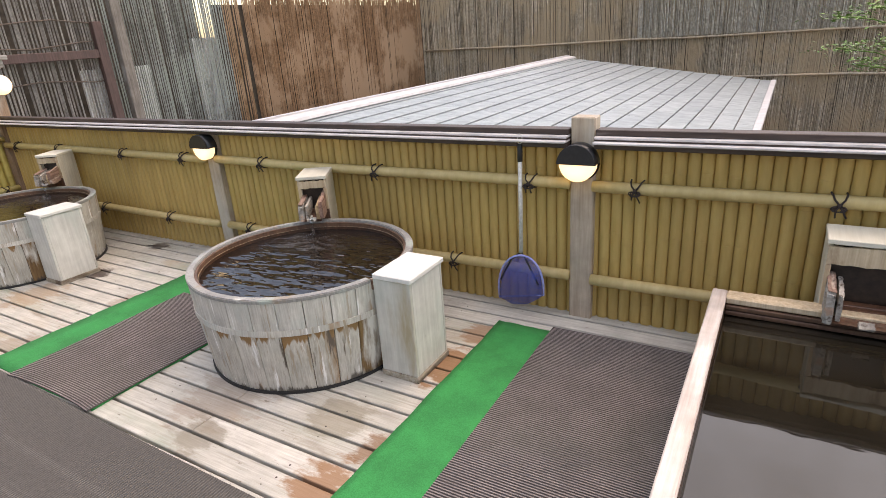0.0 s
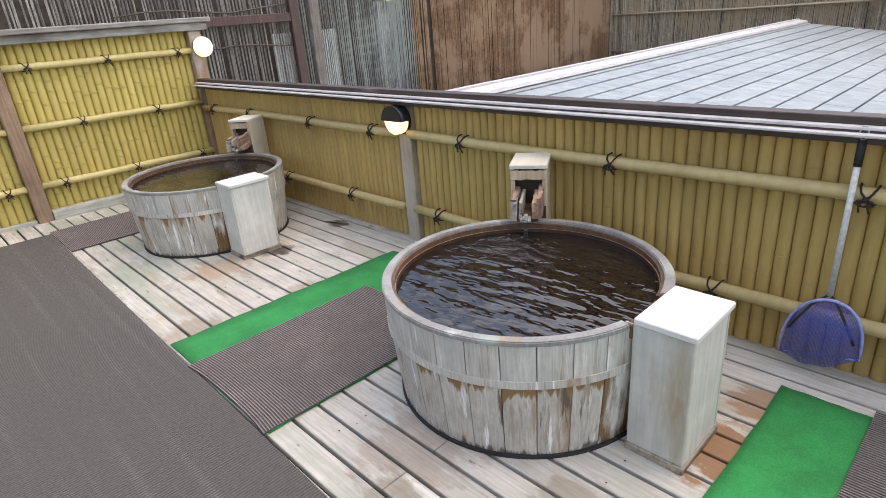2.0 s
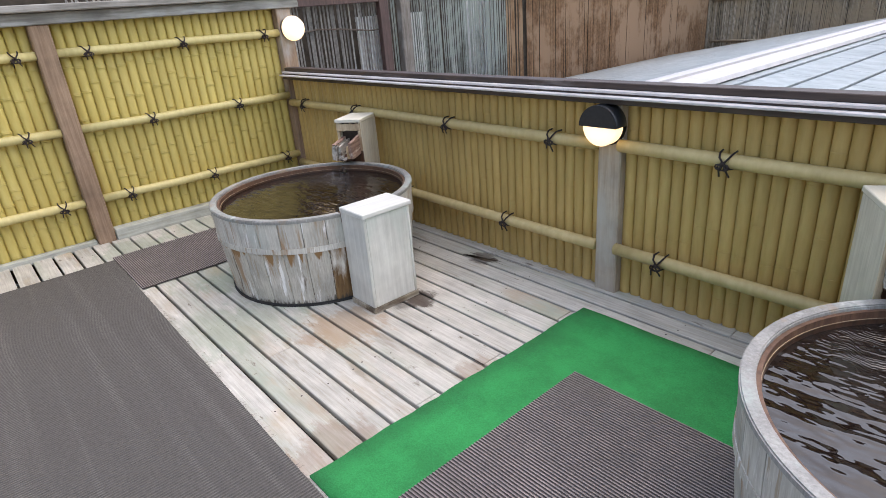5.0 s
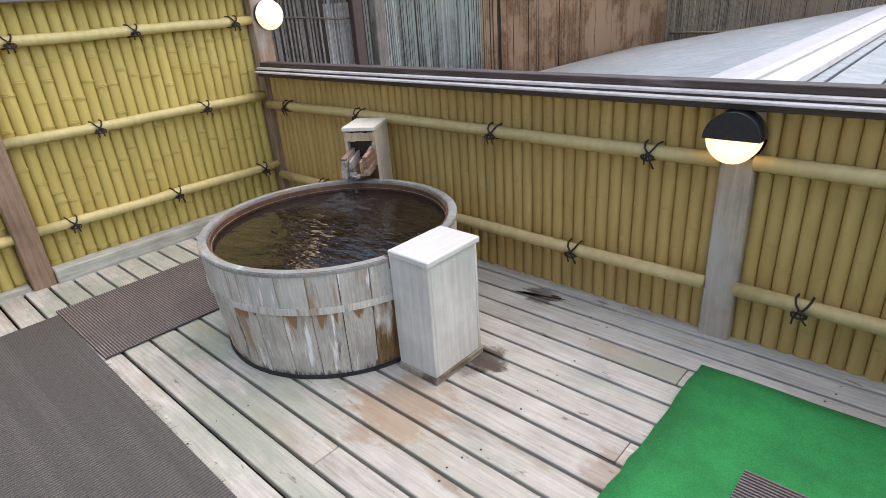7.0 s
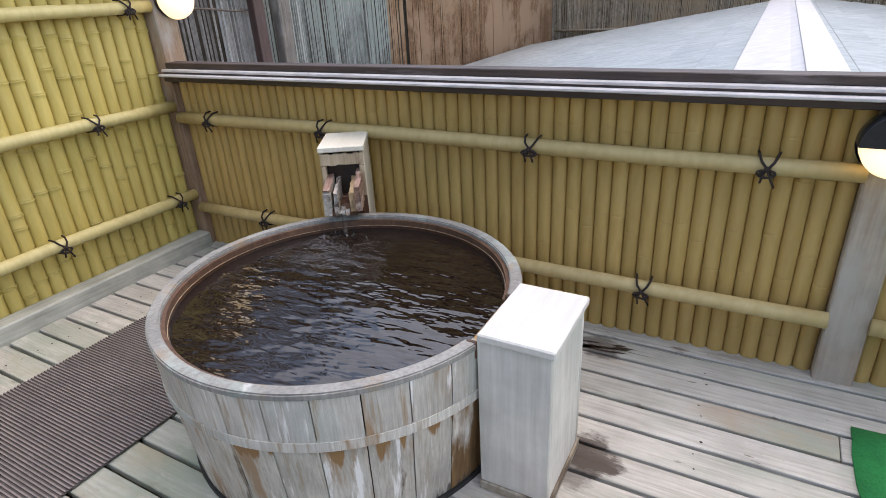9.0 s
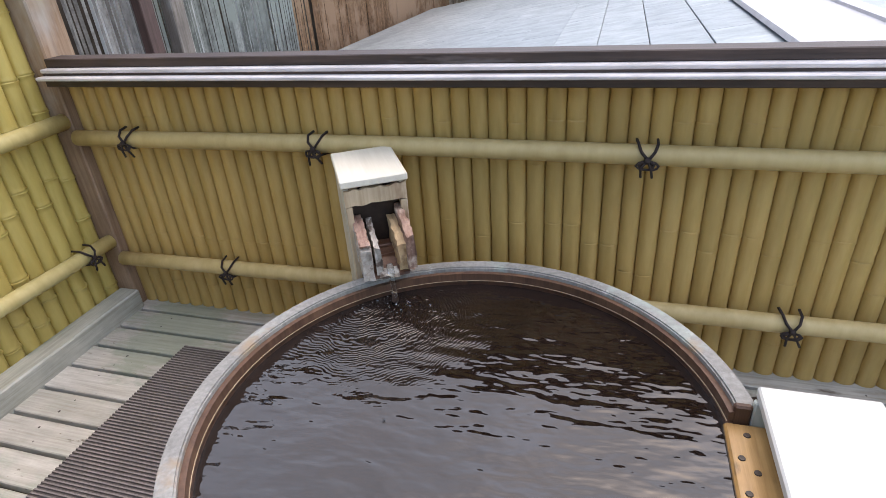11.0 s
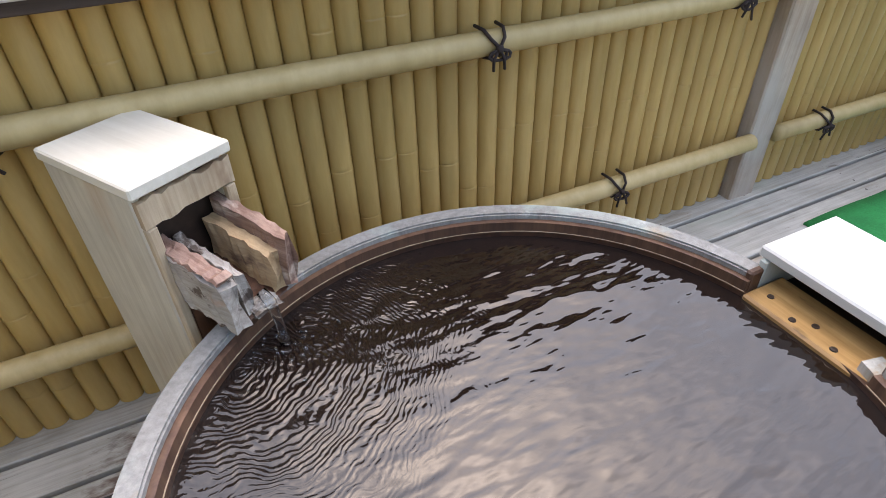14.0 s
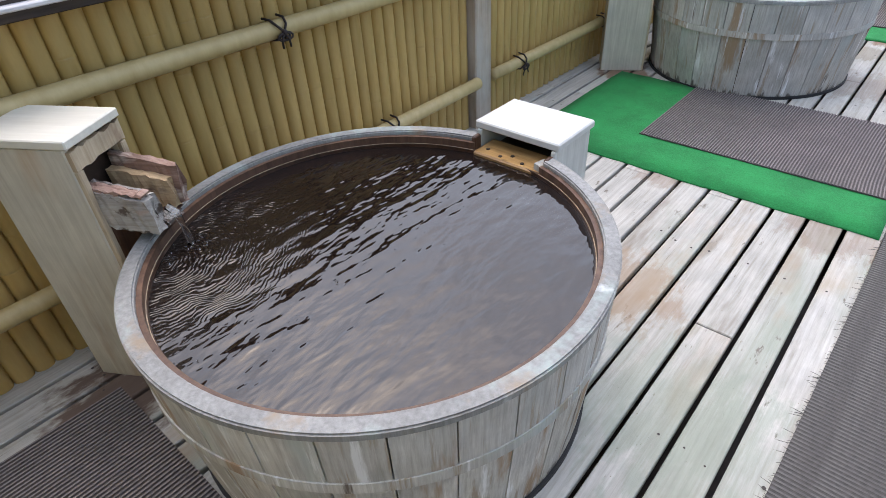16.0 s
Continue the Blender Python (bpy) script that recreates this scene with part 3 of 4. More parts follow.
for x, top in ((-3.515, 0.965), (-0.63, 1.12), (2.25, 0.965)):
    part("post", box(x - 0.062, FY - 0.035, -0.03, x + 0.062, FY + 0.06, top, 0.006), post_wood, fence, "weathered grey square timber post")

# rails
for z in (0.775, 0.25):
    for x0, x1 in ((-6.70, -3.575), (-3.455, -0.69), (-0.57, 2.19), (2.31, 3.0)):
        n = int((x1 - x0) / 0.30)
        pts = [(x0 + (x1 - x0) * i / n, FY - 0.042, z + 0.004 * math.sin(3 * x0 + i * 0.7)) for i in range(n + 1)]
        part("rail", tube(pts, 0.030, 12), dull_rail, fence, "", None, True)
for z in (1.34, 0.832, 0.319):
    for y0, y1 in ((1.082, 2.70), (-1.45, 0.958)):
        n = 6
        pts = [(SX + 0.045, y0 + (y1 - y0) * i / n, z + 0.003 * math.sin(i * 1.9 + y0)) for i in range(n + 1)]
        part("rail", tube(pts, 0.030, 12), rail_skin, side, "", None, True)


# ---- cord ties ----
def tie_mesh(seed):
    rnd = random.Random(seed)
    bm = bmesh.new()
    j = lambda s: rnd.uniform(-s, s)
    for s in (-1, 1):
        tube([(s * 0.028 + j(0.005), 0.026, 0.036), (s * 0.026, -0.010, 0.034), (s * 0.018, -0.033, 0.018), (0.002, -0.040, -0.004)], 0.0043, 6, bm)
        tube([(s * 0.026, 0.030, -0.035), (s * 0.016, -0.018, -0.030), (0, -0.040, -0.004)], 0.0043, 6, bm)
        loop = [(s * (0.004 + 0.024 * math.sin(a)) + j(0.003), -0.043 + j(0.003), -0.006 - 0.014 * (1 - math.cos(a)) * 0.9) for a in [0.3 + 5.6 * i / 9 for i in range(10)]]
        tube(loop, 0.0037, 6, bm)
        tube([(0, -0.042, -0.004), (s * 0.012 + j(0.006), -0.046, -0.026), (s * 0.020 + j(0.012), -0.040, -0.056 + j(0.008))], 0.0038, 6, bm)
    bmesh.ops.create_icosphere(bm, subdivisions=1, radius=0.011, matrix=pose(0, -0.042, -0.004))
    return meshed("cord_tie", bm, cord, True)


ties = [tie_mesh(s) for s in (1, 2, 3, 4)]
spots = [(x, FY - 0.042, 0.775, 0) for x in (-6.45, -5.685, -4.65, -3.842, -2.96, -1.945, -0.91, -0.352, 0.485, 1.4)]
spots += [(x, FY - 0.042, 0.25, 0) for x in (-6.168, -5.14, -4.185, -3.212, -2.31, -1.41, 1.0)]
spots += [(SX + 0.045, y, 1.34, 90) for y in (0.84, 1.26, 1.904, 2.56, 0.2)]
spots += [(SX + 0.045, y, 0.832, 90) for y in (1.558, 2.237, 0.75, 0.0)]
spots += [(SX + 0.045, y, 0.319, 90) for y in (1.27, 1.908, 2.571, 0.82, 0.2)]
for i, (x, y, z, turn) in enumerate(spots):
    ob = new("cord_tie", ties[i % 4])
    ob.matrix_basis = pose(x, y, z, 0, 0, turn)
    tagged(ob, "black cord tied in a bow round a bamboo rail", "cord tie", "cord ties on the bamboo rails")


# ---- round tubs ----
R, H, WATER = 0.598, 0.50, 0.452
STAVES = 30


def stave(z0, z1, r0, r1, thick, arc, material, name):
    bm = bmesh.new()
    rows = []
    for z, r in ((z0, r0), (z0 + 0.004, r0 + 0.002), (z1, r1)):
        row = []
        for k in range(4):
            a = arc * (k / 3 - 0.5)
            row.append(bm.verts.new(((r) * math.cos(a), r * math.sin(a), z)))
        row += [bm.verts.new(((r - thick) * math.cos(s * arc / 2), (r - thick) * math.sin(s * arc / 2), z)) for s in (1, -1)]
        rows.append(row)
    for p, q in zip(rows, rows[1:]):
        for k in range(6):
            bm.faces.new((p[k], p[(k + 1) % 6], q[(k + 1) % 6], q[k]))
    bm.faces.new(rows[0][::-1])
    bm.faces.new(rows[-1])
    return meshed(name, bm, material)


arc = 2 * math.pi / STAVES - 0.006
stave_high = stave(0.335, 0.482, 0.589, 0.597, 0.04, arc, stave_wood, "stave")
stave_low = stave(0.012, 0.325, 0.556, 0.588, 0.04, arc, stave_wood, "stave")
stave_drip = stave(0.012, 0.325, 0.556, 0.588, 0.04, arc, drip_wood, "stave")
stave_bare = stave(0.012, 0.325, 0.556, 0.588, 0.04, arc, peeled_wood, "stave")


def round_tub(at, label):
    tub = thing("wooden_tub", at, label, "bath tub", "round wooden tubs on the deck")
    for i in range(STAVES):
        a = 360 / STAVES * (i + 0.5)
        off = min(a, 360 - a)
        if off > 11:
            piece("stave", stave_high, tub, pose(0, 0, 0, 0, 0, a))
        near_box = (360 - a) if a > 180 else 999
        piece("stave", stave_bare if near_box < 30 else stave_drip if near_box < 100 else stave_low, tub, pose(0, 0, 0, 0, 0, a))
    part("hoop", ring(0.560, 0.5945, 0.316, 0.345, n=96), stave_wood, tub, "flat grey-white hoop round the staves")
    bm = ring(0.560, 0.600, 0.478, 0.500, 11.0, 344.5, 96)
    bmesh.ops.bevel(bm, geom=[e for e in bm.edges if e.calc_face_angle(0) > 0.6], offset=0.004, segments=2, affect="EDGES")
    part("rim", bm, rim_wood, tub, "worn grey-white rim")
    part("rim_lining", ring(0.547, 0.562, 0.462, 0.486, 11.0, 344.5, 96), ledge_wood, tub, "tan inner edge of the rim")
    part("caulk_line", ring(0.5450, 0.5478, 0.460, 0.4635, 11.0, 344.5, 96), caulk, tub, "thin cream caulk line inside the rim")
    part("lining", ring(0.543, 0.556, 0.06, 0.463, n=96), inner_wood, tub, "wet dark brown inner wall")
    part("base_ring", ring(0.50, 0.566, 0.0, 0.014, n=72), rubber, tub, "black ring where the tub meets the deck")
    part("bottom", lathe([(0, 0.03), (0.55, 0.03), (0.55, 0.05), (0, 0.05)], 48), inner_wood, tub)
    return tub


def overflow_box(at):
    """The upright box beside a tub that takes its overflow: panels, an open slot towards the tub, a lid."""
    b = thing("overflow_box", at, "pale painted upright wooden box with a white lid beside the tub", "box", "overflow boxes beside the tubs")
    w, d, t = 0.205, 0.285, 0.016
    part("side_panel", box(0, -d / 2, 0.03, w, -d / 2 + t, 0.520), box_wood, b)
    part("side_panel", box(0, d / 2 - t, 0.03, w, d / 2, 0.520), box_wood, b)
    part("outer_panel", box(w - t, -d / 2 + t, 0.03, w - 0.001, d / 2 - t, 0.520), box_wood, b)
    part("inner_panel", box(0, -d / 2 + t, 0.03, t, d / 2 - t, 0.455), box_wood, b)
    part("base_trim", box(-0.002, -d / 2 - 0.006, 0.0, w + 0.006, d / 2 + 0.006, 0.030), damp_trim, b, "damp stained base trim")
    part("lid", box(0.004, -d / 2 - 0.008, 0.5205, w + 0.010, d / 2 + 0.010, 0.545, 0.004), lid_wood, b, "white painted lid")
    # solid dark block; shade inside the box is put into its colour
    part("hollow", box(t, -d / 2 + t, 0.04, w - t, d / 2 - t, 0.44, 0), shade_and_marks, b)
    sill = part("sill", box(-0.050, -d / 2 + 0.020, 0.450, 0.060, d / 2 - 0.020, 0.469, 0.005), sill_wood, b, "orange wooden overflow sill with screws")
    for x, y in ((-0.012, -0.10), (-0.030, -0.05), (-0.008, 0.0), (-0.030, 0.03), (-0.012, 0.09)):
        part("screw", lathe([(0, 0.4715), (0.006, 0.4710), (0.007, 0.469)], 10), shade_and_marks, sill, "", pose(x, y, 0))
    for s in (-1, 1):
        part("cheek", box(-0.035, s * (d / 2 - 0.010) - 0.008, 0.456, -0.001, s * (d / 2 - 0.010) + 0.008, 0.508, 0.004), ledge_wood, b, "chipped caulked cheek of the slot")
    return b


def ragged_board(w, z0, z1, y0, y1, seed, top=0.008):
    """A board across x whose upper and lower edges are broken."""
    rnd = random.Random(seed)
    bm = bmesh.new()
    n = 12
    lines = []
    for i in range(n + 1):
        x = -w / 2 + w * i / n
        lo, hi = z0 + rnd.uniform(0, 0.006), z1 - rnd.uniform(0, top)
        lines.append([bm.verts.new(v) for v in ((x, y0, lo), (x, y1, lo), (x, y1, hi), (x, y0, hi))])
    for p, q in zip(lines, lines[1:]):
        for k in range(4):
            bm.faces.new((p[k], p[(k + 1) % 4], q[(k + 1) % 4], q[k]))
    bm.faces.new(lines[0][::-1])
    bm.faces.new(lines[-1])
    bmesh.ops.recalc_face_normals(bm, faces=bm.faces[:])
    return bm


def splinter(x, w, y0, y1, z0, z1, seed, drop=0.0):
    """A split plank along y with a rough skin and a chewed front end."""
    rnd = random.Random(seed)
    bm = bmesh.new()
    n = 14
    rows = []
    jag = bite = 0.0
    for i in range(n + 1):
        f = i / n
        jag, bite = 0.6 * jag + rnd.uniform(-0.0014, 0.0014), 0.6 * bite + rnd.uniform(0, 0.003)
        y = y0 + (y1 - y0) * f
        eat = 0.014 * max(0, (f - 0.55) / 0.45)
        lo = z0 + bite + eat * rnd.uniform(0.2, 1.2) - drop * f
        hi = z1 + 0.6 * jag - eat * (0.3 + 20 * bite) - drop * f
        xa, xb, zm = x - w / 2, x + w / 2, (lo + hi) / 2
        ring_points = ((xa, lo), (x, lo), (xb, lo), (xb, zm), (xb, hi), (x, hi), (xa, hi), (xa, zm))
        rows.append([bm.verts.new((px + rnd.uniform(-0.0028, 0.0028), y + (rnd.uniform(-0.010, 0.010) if i == n else 0), pz + rnd.uniform(-0.002, 0.002))) for px, pz in ring_points])
    for p, q in zip(rows, rows[1:]):
        for k in range(8):
            bm.faces.new((p[k], p[(k + 1) % 8], q[(k + 1) % 8], q[k]))
    bm.faces.new(rows[0])
    bm.faces.new(rows[-1][::-1])
    bmesh.ops.recalc_face_normals(bm, faces=bm.faces[:])
    return bm


def spout_post(at, w=0.182, d=0.255, top=0.785, mouth=(0.60, 0.705), label="pale wooden post with a splintered trough that pours water", seed=3):
    """A hollow timber post with a lid; its front faces -y and holds a split wooden trough."""
    s = thing("water_spout", at, label, "water spout", "water spouts behind the tubs")
    t = 0.018
    m0, m1 = mouth
    half = w / 2
    part("side_panel", box(-half, -d / 2 + 0.012, 0, -half + t, d / 2, top - 0.022), spout_wood, s)
    part("side_panel", box(half - t, -d / 2 + 0.012, 0, half, d / 2, top - 0.022), spout_wood, s)
    part("back_panel", box(-half + t, d / 2 - t, 0, half - t, d / 2 - 0.001, top - 0.022), spout_wood, s)
    part("front_board", ragged_board(w - 0.006, m1, top - 0.026, -d / 2, -d / 2 + 0.016, seed, 0.010), face_wood, s, "tan front board with a broken edge")
    part("front_board", box(-half + 0.024, -d / 2 + 0.004, 0, half - 0.003, -d / 2 + 0.018, m0 - 0.03), wet_board, s, "red-brown wet front board")
    part("jamb", box(-half + 0.003, -d / 2, 0.0, -half + 0.022, -d / 2 + 0.016, m1), face_wood, s)
    part("jamb", box(half - 0.022, -d / 2, m0 - 0.03, half - 0.003, -d / 2 + 0.016, m1), face_wood, s)
    # dark fill behind the mouth, coloured as the shade in the post
    part("hollow", box(-half + t, -d / 2 + 0.05, 0.1, half - t, d / 2 - t, top - 0.03, 0), shade_and_marks, s)
    part("lid", box(-half - 0.004, -d / 2 - 0.004, top - 0.022, half + 0.004, d / 2 + 0.003, top, 0.003), cream_lid, s, "white painted lid")
    y0, y1 = -d / 2 + 0.04, -d / 2 - 0.125
    inner = half - 0.030
    low, high = m0 - 0.046, m1 - 0.046
    trough = part("trough", splinter(0, 2 * inner - 0.010, y0, y1 + 0.012, low - 0.004, low + 0.018, seed + 1, 0.030), wet_board, s, "rotten splintered wooden trough")
    part("trough_side", splinter(-inner, 0.030, y0, y1, low - 0.006, high - 0.006, seed + 2, 0.022), crust_wood, trough, "plank with a pale rotten crust")
    part("trough_edge", splinter(-inner + 0.001, 0.027, y0, y1 + 0.006, high - 0.009, high + 0.003, seed + 6, 0.022), red_trough, trough, "red-brown worn upper edge")
    part("trough_side", splinter(inner + 0.003, 0.022, y0, y1 - 0.006, low + 0.004, m1 - 0.024, seed + 3, 0.026), red_trough, trough, "red-brown split plank")
    part("trough_slat", splinter(inner - 0.020, 0.024, y0, y1 + 0.006, low, high - 0.010, seed + 4, 0.022), tan_ledge, trough, "tan inner ledge")
    part("trough_slat", splinter(-inner + 0.034, 0.015, y0, y1 + 0.016, low, high - 0.012, seed + 7, 0.022), crust_wood, trough, "pale worn inner slat")
    part("lip", splinter(-0.004, 0.052, y1 + 0.03, y1 - 0.006, low - 0.026, low - 0.004, seed + 5, 0.004), crust_wood, trough)
    return s


TUBS = ((-5.013, 1.898), (-1.903, 1.915))
FITS = (Matrix.Diagonal((0.984, 0.984, 1.012, 1)), Matrix.Diagonal((1.0, 1.0, 1.015, 1)))
tub = round_tub(pose(*TUBS[0], 0) @ FITS[0], "round whitewashed wooden tub with brown peeled staves, full of water")
copy_thing(tub, pose(*TUBS[1], 0) @ FITS[1])
box_a = overflow_box(pose(-4.442, 1.877, 0))
copy_thing(box_a, pose(-1.325, 1.900, 0))
spout_a = spout_post(pose(-5.439, 2.522, 0, 0, 0, 31))
copy_thing(spout_a, pose(-2.320, 2.525, 0, 0, 0, 31))

turn = radians(31)
fall = (0.262 * math.sin(turn), -0.262 * math.cos(turn))
pour = ((fall[0] - 0.430) * PLAN_SCALE / 0.95, (fall[1] + 0.630) * PLAN_SCALE / 0.95)
brown_water = water_material("brown_bath_water", pour, (0.0105, 0.0065, 0.0050), 25.0, 0.74, 1.1, 13.0, 0.0078)
lively_water = water_material("lively_brown_bath_water", pour, (0.0105, 0.0065, 0.0050), 18.0, 0.75, 1.7, 10.0, 0.0105)
for (cx, cy), stuff, fit in zip(TUBS, (brown_water, lively_water), FITS):
    w = part("bath_water", lathe([(0, WATER), (0.30, WATER), (0.546, WATER)], 64), stuff, None, "", pose(cx, cy, 0) @ fit)
    tagged(w, "dark brown rippling bath water in the round tub", "water", "bath water")
for sx, sy in ((-5.439, 2.522), (-2.320, 2.525)):
    x, y = sx + fall[0], sy + fall[1]
    pts = [(x - 0.02 * math.sin(turn), y + 0.02 * math.cos(turn), 0.568), (x, y, 0.552), (x + 0.004, y - 0.006, 0.505), (x + 0.006, y - 0.008, 0.453)]
    st = part("water_stream", tube(pts, [0.010, 0.010, 0.007, 0.011], 10), stream_water, None, "", None, True)
    tagged(st, "thin clear stream of water falling into the tub", "water stream", "streams from the spouts")

# ---- square tub ----
SQ = 0.40
square = thing("square_tub", pose(0.054, 0, 0), "square wooden tub with a pale worn rim and dark water", "bath tub")
x1, y0, y1 = 1.75, 0.30, 2.47
for n, b in (("rim", (0, y0, SQ - 0.03, 0.062, y1, SQ)), ("rim", (x1 - 0.062, y0, SQ - 0.03, x1, y1, SQ)),
             ("rim", (0.062, y1 - 0.085, SQ - 0.03, x1 - 0.062, y1, SQ)), ("rim", (0.062, y0, SQ - 0.03, x1 - 0.062, y0 + 0.062, SQ))):
    part(n, box(*b, 0.005), wood("pale_pink_worn_rim", (0.55, 0.43, 0.36), (0.84, 0.78, 0.74), "y", (), 0.55, 0.3, 30) if b[0] == 0 else face_wood, square, "pale worn rim board")
for b in ((0.006, y0 + 0.006, 0, 0.055, y1 - 0.006, SQ - 0.03), (x1 - 0.055, y0 + 0.006, 0, x1 - 0.006, y1 - 0.006, SQ - 0.03)):
    part("side_board", box(*b), stave_wood, square)
for b in ((0.055, y1 - 0.075, 0, x1 - 0.055, y1 - 0.006, SQ - 0.03), (0.055, y0 + 0.006, 0, x1 - 0.055, y0 + 0.055, SQ - 0.03)):
    part("side_board", box(*b), inner_wood, square)
part("lining", box(0.0552, y0 + 0.06, 0.05, 0.0625, y1 - 0.08, SQ - 0.034, 0), inner_wood, square)
for z in (SQ - 0.055, SQ - 0.080):
    part("inner_batten", box(0.064, y1 - 0.092, z, x1 - 0.064, y1 - 0.076, z + 0.020, 0.003), ledge_wood, square, "tan batten on the inner wall")
black_water = water_material("dark_bath_water", (0.67 * PLAN_SCALE, 2.25 * PLAN_SCALE), (0.012, 0.010, 0.007), 16.0, 0.35, 0.10, 5.0)
w = bmesh.new()
bmesh.ops.create_grid(w, x_segments=2, y_segments=2, size=0.5)
for v in w.verts:
    v.co = Vector((0.054 + 0.06 + (v.co.x + 0.5) * (x1 - 0.12), y0 + 0.058 + (v.co.y + 0.5) * (y1 - y0 - 0.13), SQ - 0.085))
tagged(part("bath_water", w, black_water), "almost black still water in the square tub", "water", "bath water")
spout_post(pose(0.62, 2.555, 0, 0, 0, 0), 0.33, 0.20, 0.69, (0.44, 0.58), "wide pale wooden spout post behind the square tub", 21)


# ---- wall lamps ----
def half_lamp(at):
    """A drum-shaped wall lamp facing -y: the upper half of its face is a black shade, the lower half glows."""
    l = thing("wall_lamp", at, "round black wall lamp with a glowing lower half, on a post", "lamp", "round wall lamps")
    turnd = Matrix.Rotation(radians(90), 4, "X")
    bm = lathe([(0, 0), (0.098, 0), (0.100, 0.004), (0.100, 0.085), (0.094, 0.088), (0.094, 0.02), (0, 0.02)], 48)
    bm.transform(turnd)
    bmesh.ops.delete(bm, geom=[v for v in bm.verts if v.co.z < -0.002 and v.co.y < -0.03], context="VERTS")
    part("housing", bm, lamp_black, l, "", None, True)
    bm = lathe([(0.093, 0.022), (0.093, 0.070), (0.085, 0.080), (0.05, 0.086), (0, 0.088)], 48)
    bm.transform(turnd)
    part("glass", bm, lamp_glow, l, "glowing opal glass", None, True)
    bm = bmesh.new()
    for y in (-0.094, -0.090):
        pts = [bm.verts.new((0.099 * math.cos(math.pi * i / 24), y, 0.099 * math.sin(math.pi * i / 24))) for i in range(25)]
        bm.faces.new(pts)
    bm.verts.ensure_lookup_table()
    for i in range(25):
        j = (i + 1) % 25
        bm.faces.new((bm.verts[i], bm.verts[j], bm.verts[25 + j], bm.verts[25 + i]))
    bmesh.ops.recalc_face_normals(bm, faces=bm.faces[:])
    part("shade", bm, lamp_black, l, "black half-moon shade")
    return l


lamp_a = half_lamp(pose(-3.525, FY - 0.036, 0.872))
copy_thing(lamp_a, pose(-0.638, FY - 0.036, 0.897))
globe = thing("globe_lamp", pose(SX + 0.075, 2.80, 1.365), "lit white globe lamp with a dark base on the corner post", "lamp")
bm = lathe([(0, 0), (0.085, 0), (0.09, 0.005), (0.09, 0.022), (0, 0.022)], 32)
bm.transform(Matrix.Rotation(radians(90), 4, "Y"))
part("base", bm, lamp_black, globe, "dark round base", None, True)
bm = lathe([(0.086, 0.022), (0.098, 0.045), (0.098, 0.065), (0.086, 0.095), (0.06, 0.118), (0.03, 0.128), (0, 0.131)], 32)
bm.transform(Matrix.Rotation(radians(90), 4, "Y"))
part("globe", bm, lamp_glow, globe, "glowing white glass", None, True)

# ---- mats ----
def turf(name, x0, y0, x1, y1, label, seed, z=0.003):
    """A thin felt sheet with a slightly uneven outline."""
    rnd = random.Random(seed)
    bm = bmesh.new()
    nx, ny = 8, 24
    g = [[bm.verts.new((x0 + (x1 - x0) * i / nx + (rnd.uniform(-0.005, 0.005) if i in (0, nx) else 0),
                        y0 + (y1 - y0) * j / ny + (rnd.uniform(-0.005, 0.005) if j in (0, ny) else 0),
                        z + 0.005 + rnd.uniform(0, 0.002))) for j in range(ny + 1)] for i in range(nx + 1)]
    for i in range(nx):
        for j in range(ny):
            bm.faces.new((g[i][j], g[i + 1][j], g[i + 1][j + 1], g[i][j + 1]))
    edge = [e for e in bm.edges if e.is_boundary]
    low = bmesh.ops.extrude_edge_only(bm, edges=edge)["geom"]
    for v in low:
        if isinstance(v, bmesh.types.BMVert):
            v.co.z = z - 0.003
    bmesh.ops.recalc_face_normals(bm, faces=bm.faces[:])
    return tagged(part(name, bm, green_felt, None, "", None, True), label, "mat", "green turf mats")


turf("turf_mat", -3.475, 0.92, -2.43, 2.465, "bright green artificial turf laid on the deck", 5)
turf("turf_mat", -1.022, 0.55, -0.700, 2.470, "narrow bright green artificial turf strip on the deck", 6)


